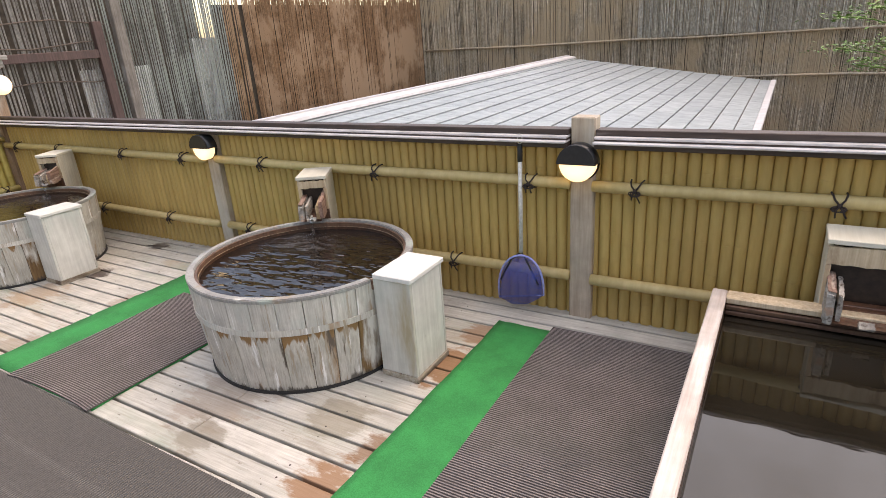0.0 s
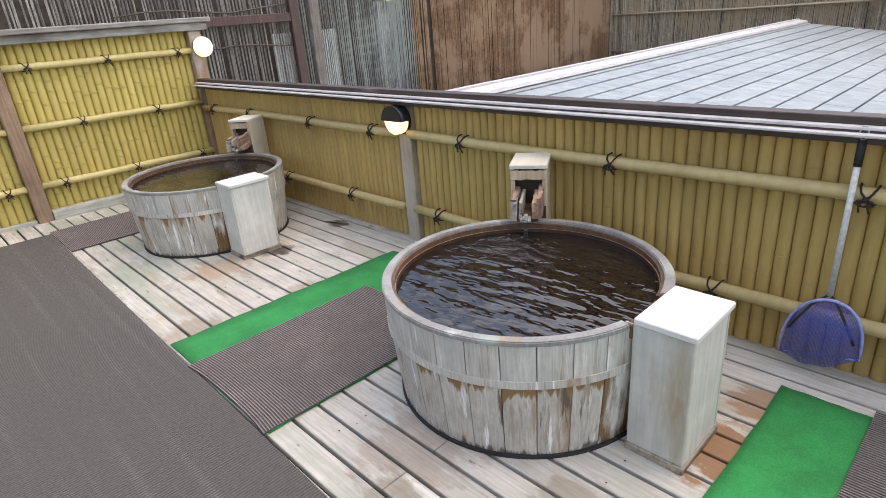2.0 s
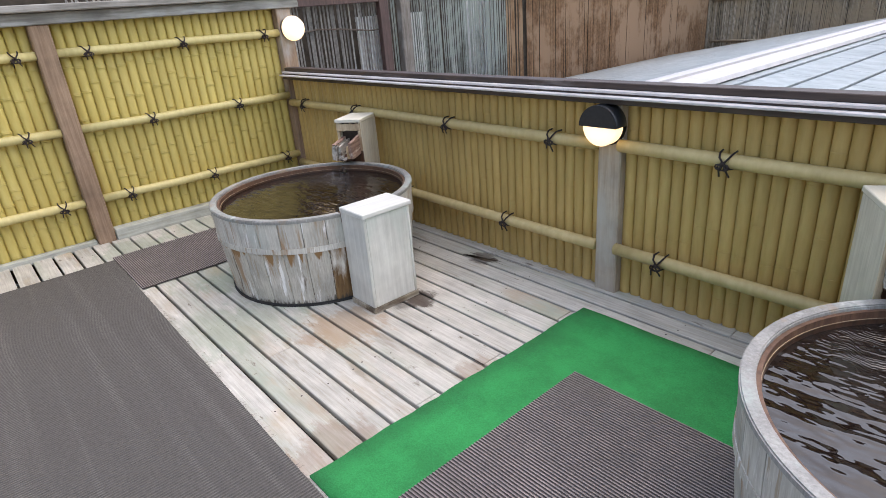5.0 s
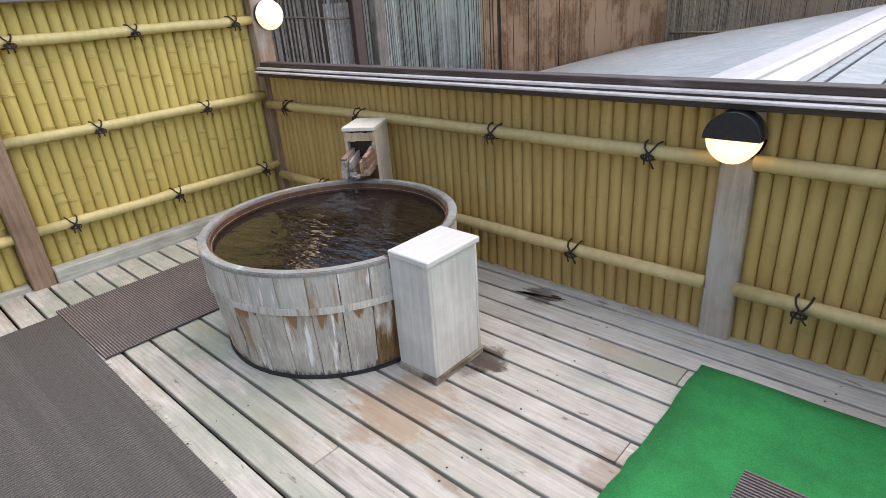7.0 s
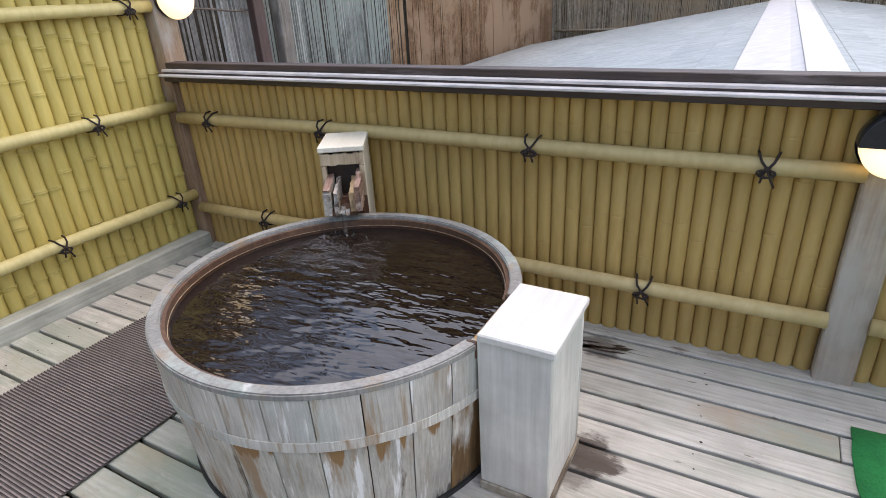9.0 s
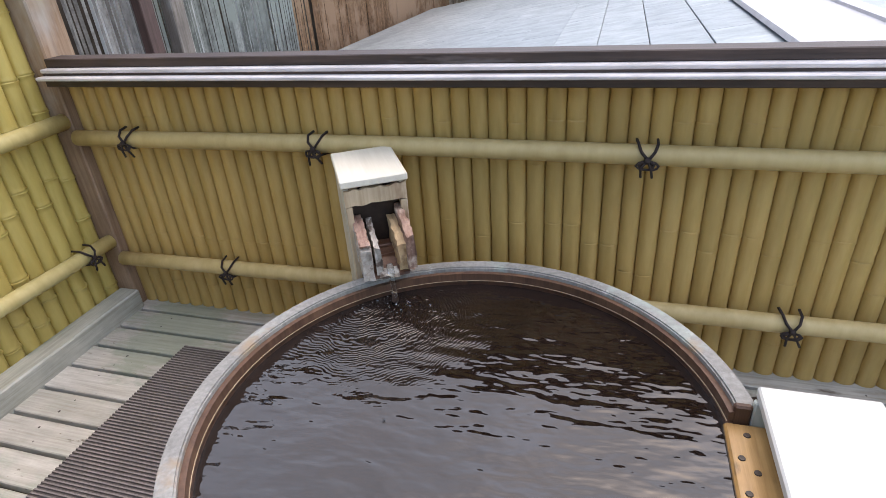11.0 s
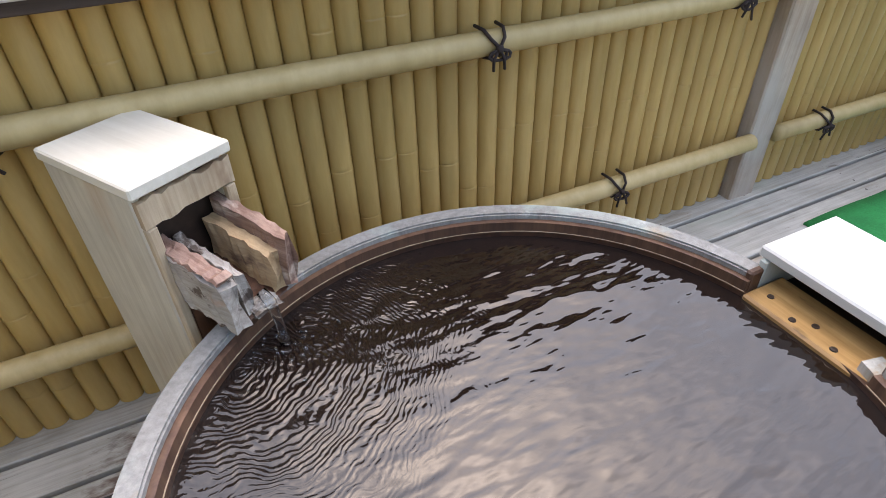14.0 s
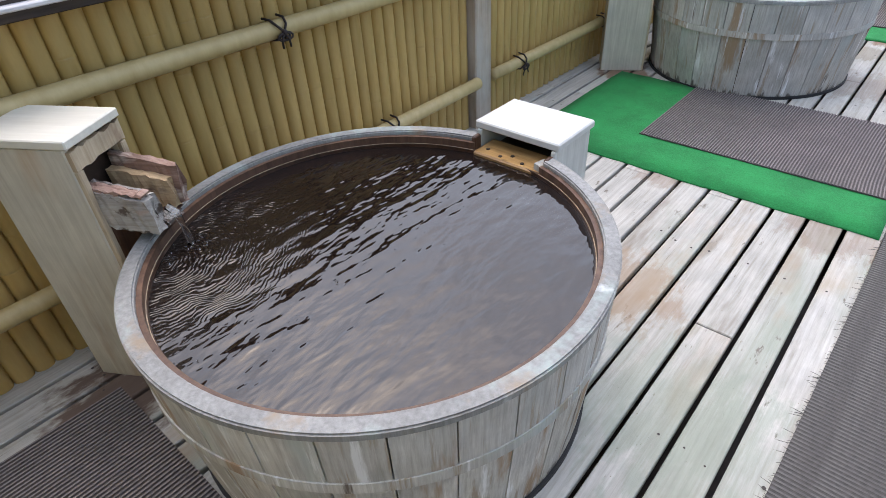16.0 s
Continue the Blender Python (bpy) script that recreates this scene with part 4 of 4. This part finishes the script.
def ribbed(name, x0, y0, x1, y1, z, pitch, along, material, label, height=0.006, skew=0.0, sag=0.0):
    """A rubber mat with raised ribs along x or y; sag draws the middle of its first edge inwards."""
    bm = bmesh.new()
    a0, a1, b0, b1 = (y0, y1, x0, x1) if along == "x" else (x0, x1, y0, y1)
    n = int((a1 - a0) / pitch)
    pts = [(a0, z - 0.001)]
    for i in range(n):
        a = a0 + pitch * i
        pts += [(a + pitch * 0.08, z + 0.002), (a + pitch * 0.22, z + height), (a + pitch * 0.62, z + height), (a + pitch * 0.76, z + 0.002)]
    pts.append((a0 + n * pitch, z - 0.001))
    rows = []
    for u in [i / 8 for i in range(9)]:
        b = b0 + (b1 - b0) * u
        dent = sag * (4 * u * (1 - u)) ** 0.7
        rows.append([bm.verts.new((b, a + dent * (1 - (a - a0) / (a1 - a0)) ** 3, h) if along == "x" else (a, b + skew * (a - a0), h)) for a, h in pts])
    for p, q in zip(rows, rows[1:]):
        for i in range(len(pts) - 1):
            bm.faces.new((p[i], p[i + 1], q[i + 1], q[i]) if along == "y" else (p[i], q[i], q[i + 1], p[i + 1]))
    for row in (rows[0], rows[-1]):
        try:
            bm.faces.new(row)
        except ValueError:
            pass
    bmesh.ops.recalc_face_normals(bm, faces=bm.faces[:])
    # flanks and grooves take the shade colour, rib tops the mat's own
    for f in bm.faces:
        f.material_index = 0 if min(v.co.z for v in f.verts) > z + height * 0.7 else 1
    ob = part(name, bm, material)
    ob.data.materials.append(groove_shade if material == grey_rib else groove_shade_walk)
    return tagged(ob, label, "mat", "ribbed rubber mats")


ribbed("ribbed_mat", -3.175, 0.895, -2.425, 1.998, 0.012, 0.0128, "x", grey_rib, "grey-brown ribbed rubber mat lying on green turf", 0.006, 0.0, 0.020)
ribbed("ribbed_mat", -0.715, 0.55, 0.05, 2.515, 0.012, 0.0128, "x", grey_rib, "wide grey-brown ribbed rubber mat beside the square tub")
ribbed("ribbed_mat", -6.30, 0.955, -5.575, 2.49, 0.006, 0.0128, "x", grey_rib, "grey ribbed rubber mat beside the round tub")
walkway = ribbed("walkway_mat", -6.245, 0.125, 2.9, 0.955, 0.006, 0.0135, "y", walk_mat, "long worn dark ribbed walkway mat with pale streaks", 0.0031, -0.016)
rnd = random.Random(52)
bm = bmesh.new()
for _ in range(900):
    x = rnd.uniform(-6.2, 0.2)
    y = 0.953 - 0.016 * (x + 6.245)
    l, w, t = rnd.uniform(0.004, 0.012) + (rnd.uniform(0, 0.028) if rnd.random() < 0.25 else 0), rnd.uniform(0.0008, 0.002), rnd.uniform(-0.012, 0.012)
    bm.faces.new([bm.verts.new(v) for v in ((x - w, y, 0.008), (x + w, y, 0.008), (x + t * 0.6, y + l * 0.6, 0.006), (x + t, y + l, 0.003))])
part("fringe", bm, walk_mat, walkway, "frayed threads along the edge")

# ---- landing net ----
net = thing("landing_net", pose(-0.955, 2.60, 0.0), "blue mesh scoop net on a pale pole hung on the fence", "net")
part("pole", tube([(0.0, 0.055, 0.97), (0.0, 0.045, 0.37)], 0.0115, 12), net_pole, net, "pale grey pole", None, True)
part("grip", tube([(0.0, 0.056, 0.985), (0.0, 0.054, 0.89)], 0.014, 12), rubber, net, "black rubber grip", None, True)
hook = [(0.013 * math.sin(a), 0.056, 1.010 + 0.026 * math.cos(a)) for a in [2 * math.pi * i / 14 for i in range(14)]]
part("hook", tube(hook, 0.003, 6, None, True), steel, net, "steel hanging ring", None, True)
hoop = []
for i in range(25):
    a = math.pi * i / 24
    hoop.append((0.140 * math.cos(a), 0.03 - 0.02 * math.sin(a), 0.105 + 0.06 * math.cos(a) * 0.5 + 0.26 * math.sin(a) ** 0.75))
part("net_frame", tube(hoop, 0.006, 8, None, True), blue_rim, net, "faded blue metal frame", None, True)
bm = bmesh.new()
grid = []
for i in range(21):
    u = -1 + i / 10
    row = []
    zb = 0.105 + 0.03 * u
    zt = zb + 0.26 * max(0.0, 1 - u * u) ** 0.42
    for j in range(13):
        v = j / 12
        bulge = math.sin(math.pi * min(1, v * 1.0)) * (1 - u * u) * 0.045 + 0.006 * math.sin(9 * u + 5 * v)
        row.append(bm.verts.new((0.138 * u, 0.028 - bulge, zt + (zb - 0.055 * (1 - u * u) - zt) * v)))
    grid.append(row)
for p, q in zip(grid, grid[1:]):
    for j in range(12):
        bm.faces.new((p[j], p[j + 1], q[j + 1], q[j]))
part("bag", bm, net_blue, net, "blue mesh bag", None, True)
for s in (-1, 1):
    part("strut", tube([(0, 0.045, 0.375), (s * 0.05, 0.012, 0.33), (s * 0.115, 0.010, 0.20)], 0.005, 8), rubber, net, "dark strut", None, True)

# ---- neighbouring roof ----
house = thing("bath_house", pose(0, 0, -2.4), "neighbouring low building with a pale grey sheet-metal gabled roof", "building")
RX, RZ, EX, EZ, WX, WZ, Y0, Y1 = -3.72, 0.90, 0.02, 0.37, -8.06, 0.20, 3.15, 11.75
part("wall", box(WX + 0.4, Y0 + 0.3, 0, EX - 0.4, Y1 - 0.3, 2.4, 0), wall_wood, house)


def roof_side(xe, ze, count):
    run, drop = xe - RX, RZ - ze
    length = math.hypot(run, drop)
    depth = length / count
    cols = 9
    w = (Y1 - Y0) / cols
    tilt = math.degrees(math.atan2(drop, abs(run)))
    s = 1 if run > 0 else -1
    gap = 0.005 if s > 0 else 0.002
    sheet = meshed("roof_sheet", box(-depth / 2 + gap, -w / 2 + 0.003, -0.014, depth / 2 - gap, w / 2 - 0.003, 0.006, 0.002), roof_sheet_grey)
    half = meshed("roof_sheet", box(-depth / 2 + gap, -w / 4 + 0.003, -0.014, depth / 2 - gap, w / 4 - 0.003, 0.006, 0.002), roof_sheet_grey)
    for i in range(count):
        f = (i + 0.5) / count
        x, z = RX + run * f, RZ - drop * f + 2.4
        m = lambda y: pose(x, y, z, 0, s * (tilt - 2.4 if s > 0 else tilt - 1.0), 0)
        if i % 2:
            for j in range(cols - 1):
                piece("roof_sheet", sheet, house, m(Y0 + w * (j + 1)))
            piece("roof_sheet", half, house, m(Y0 + w / 4))
            piece("roof_sheet", half, house, m(Y1 - w / 4))
        else:
            for j in range(cols):
                piece("roof_sheet", sheet, house, m(Y0 + w * (j + 0.5)))
    bm = box(-length / 2, Y0, -0.05, length / 2, Y1, -0.02, 0)
    part("roof_deck", bm, wall_wood, house, "", pose((RX + xe) / 2, 0, (RZ + ze) / 2 + 2.4, 0, s * tilt, 0))


roof_side(EX, EZ, 17)
roof_side(WX, WZ, 15)
bm = bmesh.new()
rows = []
for y in (Y0 - 0.02, Y1 + 0.02):
    rows.append([bm.verts.new((RX + x, y, RZ + 2.4 + z)) for x, z in ((-0.34, -0.035), (-0.33, -0.012), (-0.08, 0.028), (-0.03, 0.045), (-0.03, 0.06), (0.03, 0.06), (0.03, 0.045), (0.15, 0.022), (0.16, -0.005))])
for k in range(8):
    bm.faces.new((rows[0][k], rows[0][k + 1], rows[1][k + 1], rows[1][k]))
bm.faces.new(rows[0][::-1])
bm.faces.new(rows[1])
bmesh.ops.recalc_face_normals(bm, faces=bm.faces[:])
part("ridge_cap", bm, ridge_white, house, "pale folded ridge cap")
part("verge", box(EX - 0.05, Y0, EZ + 2.37, EX + 0.03, Y1, EZ + 2.43, 0.006), ridge_white, house, "pale metal eave edge")

# ---- reed screens round the garden ----
def stalks(name, start, way, length, pitch, z0, z1, radius, material, label, seed, gaps=0.0, lean=0.012):
    """A screen of upright stalks from start along way."""
    rnd = random.Random(seed)
    verts, faces = [], []
    n = int(length / pitch)
    nx, ny = -way[1], way[0]
    for i in range(n):
        if rnd.random() < gaps:
            continue
        d = i * pitch + rnd.uniform(-0.16, 0.16) * pitch
        off = rnd.uniform(-0.012, 0.012)
        r = radius * rnd.uniform(0.7, 1.25)
        tip = rnd.uniform(-lean, lean)
        top = z1 + rnd.uniform(-0.12, 0.06)
        base = len(verts)
        for k, (z, t) in enumerate(((z0, 0), ((z0 + top) / 2, tip * 0.4 + rnd.uniform(-0.006, 0.006)), (top, tip))):
            x, y = start[0] + way[0] * (d + t) + nx * off, start[1] + way[1] * (d + t) + ny * off
            for a in (0.5, 1.57, 2.64, 4.71):
                c, s = math.cos(a) * r, -math.sin(a) * r
                verts.append((x + way[0] * c - nx * s * 0.9, y + way[1] * c - ny * s * 0.9, z))
        for k in range(2):
            for j in range(4):
                p = base + 4 * k
                faces.append((p + j, p + (j + 1) % 4, p + 4 + (j + 1) % 4, p + 4 + j))
    mesh = bpy.data.meshes.new(name)
    mesh.from_pydata(verts, [], faces)
    mesh.materials.append(material)
    return tagged(new(name, mesh), label, "reed screen", "reed screens", "stuff")


WXS = -8.20
stalks("bamboo_screen", (WXS, 1.5), (0, 1), 3.45, 0.042, -2.4, 3.3, 0.0130, reed_grey, "tall screen of old grey bamboo stalks", 11, 0.03)
stalks("bamboo_screen", (WXS, 4.95), (0, 1), 2.15, 0.036, -2.4, 3.1, 0.0130, reed_blue, "tall screen of blue-grey weathered bamboo stalks", 12, 0.03)
stalks("bamboo_screen", (WXS, 7.1), (0, 1), 0.55, 0.036, -2.4, 2.7, 0.013, reed_brown, "gappy strip of red-brown bamboo stalks", 13, 0.15)
stalks("reed_screen", (WXS, 7.6), (0, 1), 5.8, 0.0130, -2.4, 2.42, 0.0105, reed_brown, "tall dense screen of red-brown reeds", 14)
stalks("reed_screen", (WXS, 13.4), (1, 0), 13.5, 0.0125, -2.4, 2.6, 0.0105, reed_tan, "tall dense screen of tan-grey reeds", 15)
stalks("reed_screen", (-2.7, 13.34), (1, 0), 4.0, 0.018, 1.16, 2.6, 0.009, reed_pale, "upper tier of paler new reeds", 16)
# sheets added behind the stalks to keep their gaps dark
back = box(WXS - 0.09, 6.9, -2.4, WXS - 0.06, 13.5, 2.25, 0)
box(WXS - 0.90, 0.5, -2.4, WXS - 0.87, 7.2, 2.9, 0, back)
box(WXS - 0.09, 13.46, -2.4, 5.4, 13.49, 2.4, 0, back)
tagged(part("wall_garden", back, reed_back), "dark sheets added behind the reed screens", "fence", "", "structure")
for z in (1.13, 0.32):
    p = part("screen_pole", tube([(WXS + 0.1 + 1.3 * i, 13.35, z + 0.012 * math.sin(i * 2.1)) for i in range(11)], 0.022, 8), reed_tan, None, "", None, True)
    tagged(p, "thin horizontal bamboo pole holding the reed screen", "pole", "screen poles")
for z in (2.02, 1.74, 1.27):
    p = part("screen_wire", tube([(WXS + 0.03, 2.5 + 0.35 * i, z + 0.035 * math.sin(i * 1.3 + z * 7)) for i in range(8)], 0.009, 6), bark, None, "", None, True)
    tagged(p, "dry vine twisted along the bamboo screen", "vine", "dry vines")

frame_side = thing("timber_frame", pose(WXS + 0.09, 0, -2.4), "dark red-brown timber frame in front of the bamboo screen", "frame")
part("post", box(-0.04, 4.72, 0, 0.04, 4.85, 4.42, 0.006), frame_brown, frame_side)
part("beam", box(-0.03, 2.6, 3.95, 0.03, 4.72, 4.06, 0.006), frame_brown, frame_side, "dark red-brown cross beam")
old_post = wood("old_grey_timber", (0.15, 0.125, 0.105), (0.33, 0.29, 0.26), "z", [((0.40, 0.39, 0.37), 3.0, 0.52, 0.70, (1, 1, 0.3))], 0.8, 0.5, 50)
pg = part("grey_post", box(-0.05, -0.075, 0, 0.05, 0.075, 5.9, 0.008), old_post, None, "", pose(WXS + 0.10, 5.04, -2.4, -0.8, 0, 0))
tagged(pg, "thick weathered grey timber post by the screen", "post")
pb = box(-8.30, 4.50, -2.4, -8.27, 4.84, 1.40, 0)
box(-8.30, 5.20, -2.4, -8.27, 5.56, 1.40, 0, pb)
tagged(part("pale_panel", pb, pale_board), "pale board showing through gaps of the screen", "panel")
pb2 = box(-8.60, 6.6, -2.4, -8.57, 7.6, 1.75, 0)
tagged(part("pale_panel", pb2, pale_board), "pale board showing through gaps of the brown stalks", "panel")

# leafy branch over the roof
branch = thing("maple_branch", pose(0.9, 6.2, 1.0), "thin branch of a young tree with fresh green leaves", "tree")
part("trunk", tube([(0.55, 0.1, -3.4), (0.50, 0.05, -1.2), (0.42, 0.0, 0.2), (0.30, 0.0, 1.0)], [0.05, 0.04, 0.025, 0.012], 8), bark, branch)
rnd = random.Random(8)
bm = bmesh.new()
for cx, cz, spread in ((-0.30, 0.47, 0.20), (-0.02, 0.52, 0.25), (-0.24, 0.20, 0.22), (0.05, 0.22, 0.25), (-0.10, 0.06, 0.18), (0.25, 0.35, 0.3)):
    tube([(0.42, 0, cz - 0.25), (cx + 0.2, 0, cz - 0.05), (cx - 0.1, 0, cz)], 0.006, 5, bm)
    for _ in range(140):
        c = Vector((cx + rnd.gauss(0, spread * 0.55), rnd.gauss(0, 0.16), cz + rnd.gauss(0, 0.032)))
        a, t, s = rnd.uniform(0, 6.28), rnd.uniform(-0.5, 0.5), rnd.uniform(0.014, 0.028)
        q = Euler((t, rnd.uniform(-0.5, 0.5), a)).to_matrix()
        vs = [bm.verts.new(c + q @ Vector(p) * s) for p in ((-1, 0, 0), (-0.2, -0.5, 0.1), (1.2, 0, 0), (-0.2, 0.5, 0.1))]
        bm.faces.new(vs)
part("crown", bm, leaf_green, branch, "fresh green leaves")

# plain unseen walls added behind the walkway to close the place; low, for skylight
tagged(part("wall_south", box(-6.9, -1.60, -0.15, 3.1, -1.45, 1.1, 0), wall_wood), "unseen plain low brown board wall added behind the walkway", "wall", "", "structure")
tagged(part("wall_east", box(3.0, -1.45, -0.15, 3.12, 2.86, 1.0, 0), wall_wood), "unseen plain low board wall added at the deck's end", "wall", "", "structure")

# nail holes in the deck
rnd = random.Random(77)
bm = bmesh.new()
for k in range(-4, 14):
    for x in (-6.5, -5.6, -4.75, -3.9, -3.05, -2.2, -1.3, -0.4):
        for f in (0.25, 0.72):
            if rnd.random() < 0.55:
                c = Vector((x + rnd.uniform(-0.02, 0.02), GAP0 + PITCH * (k + f) + rnd.uniform(-0.005, 0.005), 0.0015))
                r = rnd.uniform(0.003, 0.0055)
                bm.faces.new([bm.verts.new(c + Vector((math.cos(i * 1.047) * r, math.sin(i * 1.047) * r, 0))) for i in range(6)])
part("nail_holes", bm, shade_and_marks, deck, "rusty dark nail holes in the boards")

# bubbles where the streams fall
for (cx, cy), (sx, sy), seed in zip(TUBS, ((-5.439, 2.522), (-2.320, 2.525)), (1, 2)):
    rnd = random.Random(seed)
    bm = bmesh.new()
    for i in range(46):
        d, a = abs(rnd.gauss(0, 0.035)) if i < 34 else rnd.uniform(0.1, 0.5), rnd.uniform(0, 6.28)
        x, y = sx + fall[0] + d * math.cos(a), sy + fall[1] - 0.01 + d * math.sin(a)
        if math.hypot(x - cx, y - cy) < 0.53:
            bmesh.ops.create_icosphere(bm, subdivisions=1, radius=rnd.uniform(0.0018, 0.0042), matrix=pose(x, y, WATER * 1.0165 + 0.0005))
    tagged(part("bubbles", bm, stream_water, None, "", None, True), "small clear bubbles on the bath water", "bubbles", "", "stuff")

# rotten split in a deck board
bm = bmesh.new()
rnd = random.Random(31)
for _ in range(11):
    x, y, l, w = -4.33 + rnd.uniform(-0.06, 0.12), 2.59 + rnd.uniform(-0.035, 0.03), rnd.uniform(0.03, 0.09), rnd.uniform(0.004, 0.009)
    vs = [bm.verts.new((x + u, y + v + 0.15 * u, 0.0018)) for u, v in ((-l, 0), (-l * 0.3, -w), (l * 0.5, -w * 0.6), (l, 0), (l * 0.2, w), (-l * 0.5, w * 0.7))]
    bm.faces.new(vs)
part("split", bm, shade_and_marks, deck, "dark rotten splits in a deck board")

# ---- canes and deck boards ----
rnd = random.Random(4)
low_canes = [cane(0.0298, 0.0, 0.970, [rnd.uniform(0.1, 0.2), rnd.uniform(0.33, 0.55), rnd.uniform(0.66, 0.9)][k % 2:], faded_skin, "cane", 0.03, 0.85) for k in range(6)]
tall_canes = [cane(0.0335, 0.02, 1.53, [z + rnd.uniform(-0.09, 0.09) for z in (0.13, 0.36, 0.59, 0.82, 1.05, 1.28)], bamboo_skin, "cane", 0.15, 0.95) for k in range(12)]
x = -6.6954
while x < 2.95:
    piece("cane", low_canes[rnd.randrange(6)], fence, pose(x, FY + 0.030 + rnd.uniform(-0.002, 0.002), 0))
    x += 0.0594
y = 2.67
while y > -1.42:
    piece("cane", tall_canes[rnd.randrange(12)], side, pose(SX - 0.030 + rnd.uniform(-0.002, 0.002), y, 0, 0, 0, 90))
    y -= 0.067

# joints between boards, by row
JOINTS = {10: -3.507, 6: -3.507, 3: -3.507, 1: -4.286, -2: -4.287}
board_cache = {}
k = -19
while GAP0 + PITCH * k < 2.84:
    ya, yb = GAP0 + PITCH * k + 0.0074, min(GAP0 + PITCH * (k + 1) - 0.0074, 2.86)
    cuts = [SX + 0.01, 3.0]
    row = random.Random(100 + k)
    cuts.insert(1, JOINTS.get(k, -5.05 if k in (4, 5, 8, 9) else -2.85 if k % 2 else -1.85))
    if row.random() < 0.4:
        cuts.insert(2, cuts[1] + row.uniform(3.4, 3.7))
    cuts = sorted(c for c in cuts if c <= 3.0)
    for a, b in zip(cuts, cuts[1:]):
        key = (round(b - a, 2), round(yb - ya, 3))
        if key not in board_cache:
            board_cache[key] = meshed("board", box(-(b - a) / 2 + 0.0015, -(yb - ya) / 2, -0.03, (b - a) / 2 - 0.0015, (yb - ya) / 2, 0.0, 0.003), deck_wood)
        piece("board", board_cache[key], deck, pose((a + b) / 2, (ya + yb) / 2, row.uniform(-0.0015, 0.0), row.uniform(-0.15, 0.15), 0, 0))
    k += 1

# ---- enlarge the plan ----
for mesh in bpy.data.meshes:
    mesh.transform(Matrix.Scale(PLAN_SCALE, 4))
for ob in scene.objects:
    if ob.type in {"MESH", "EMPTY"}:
        ob.location = ob.location * PLAN_SCALE
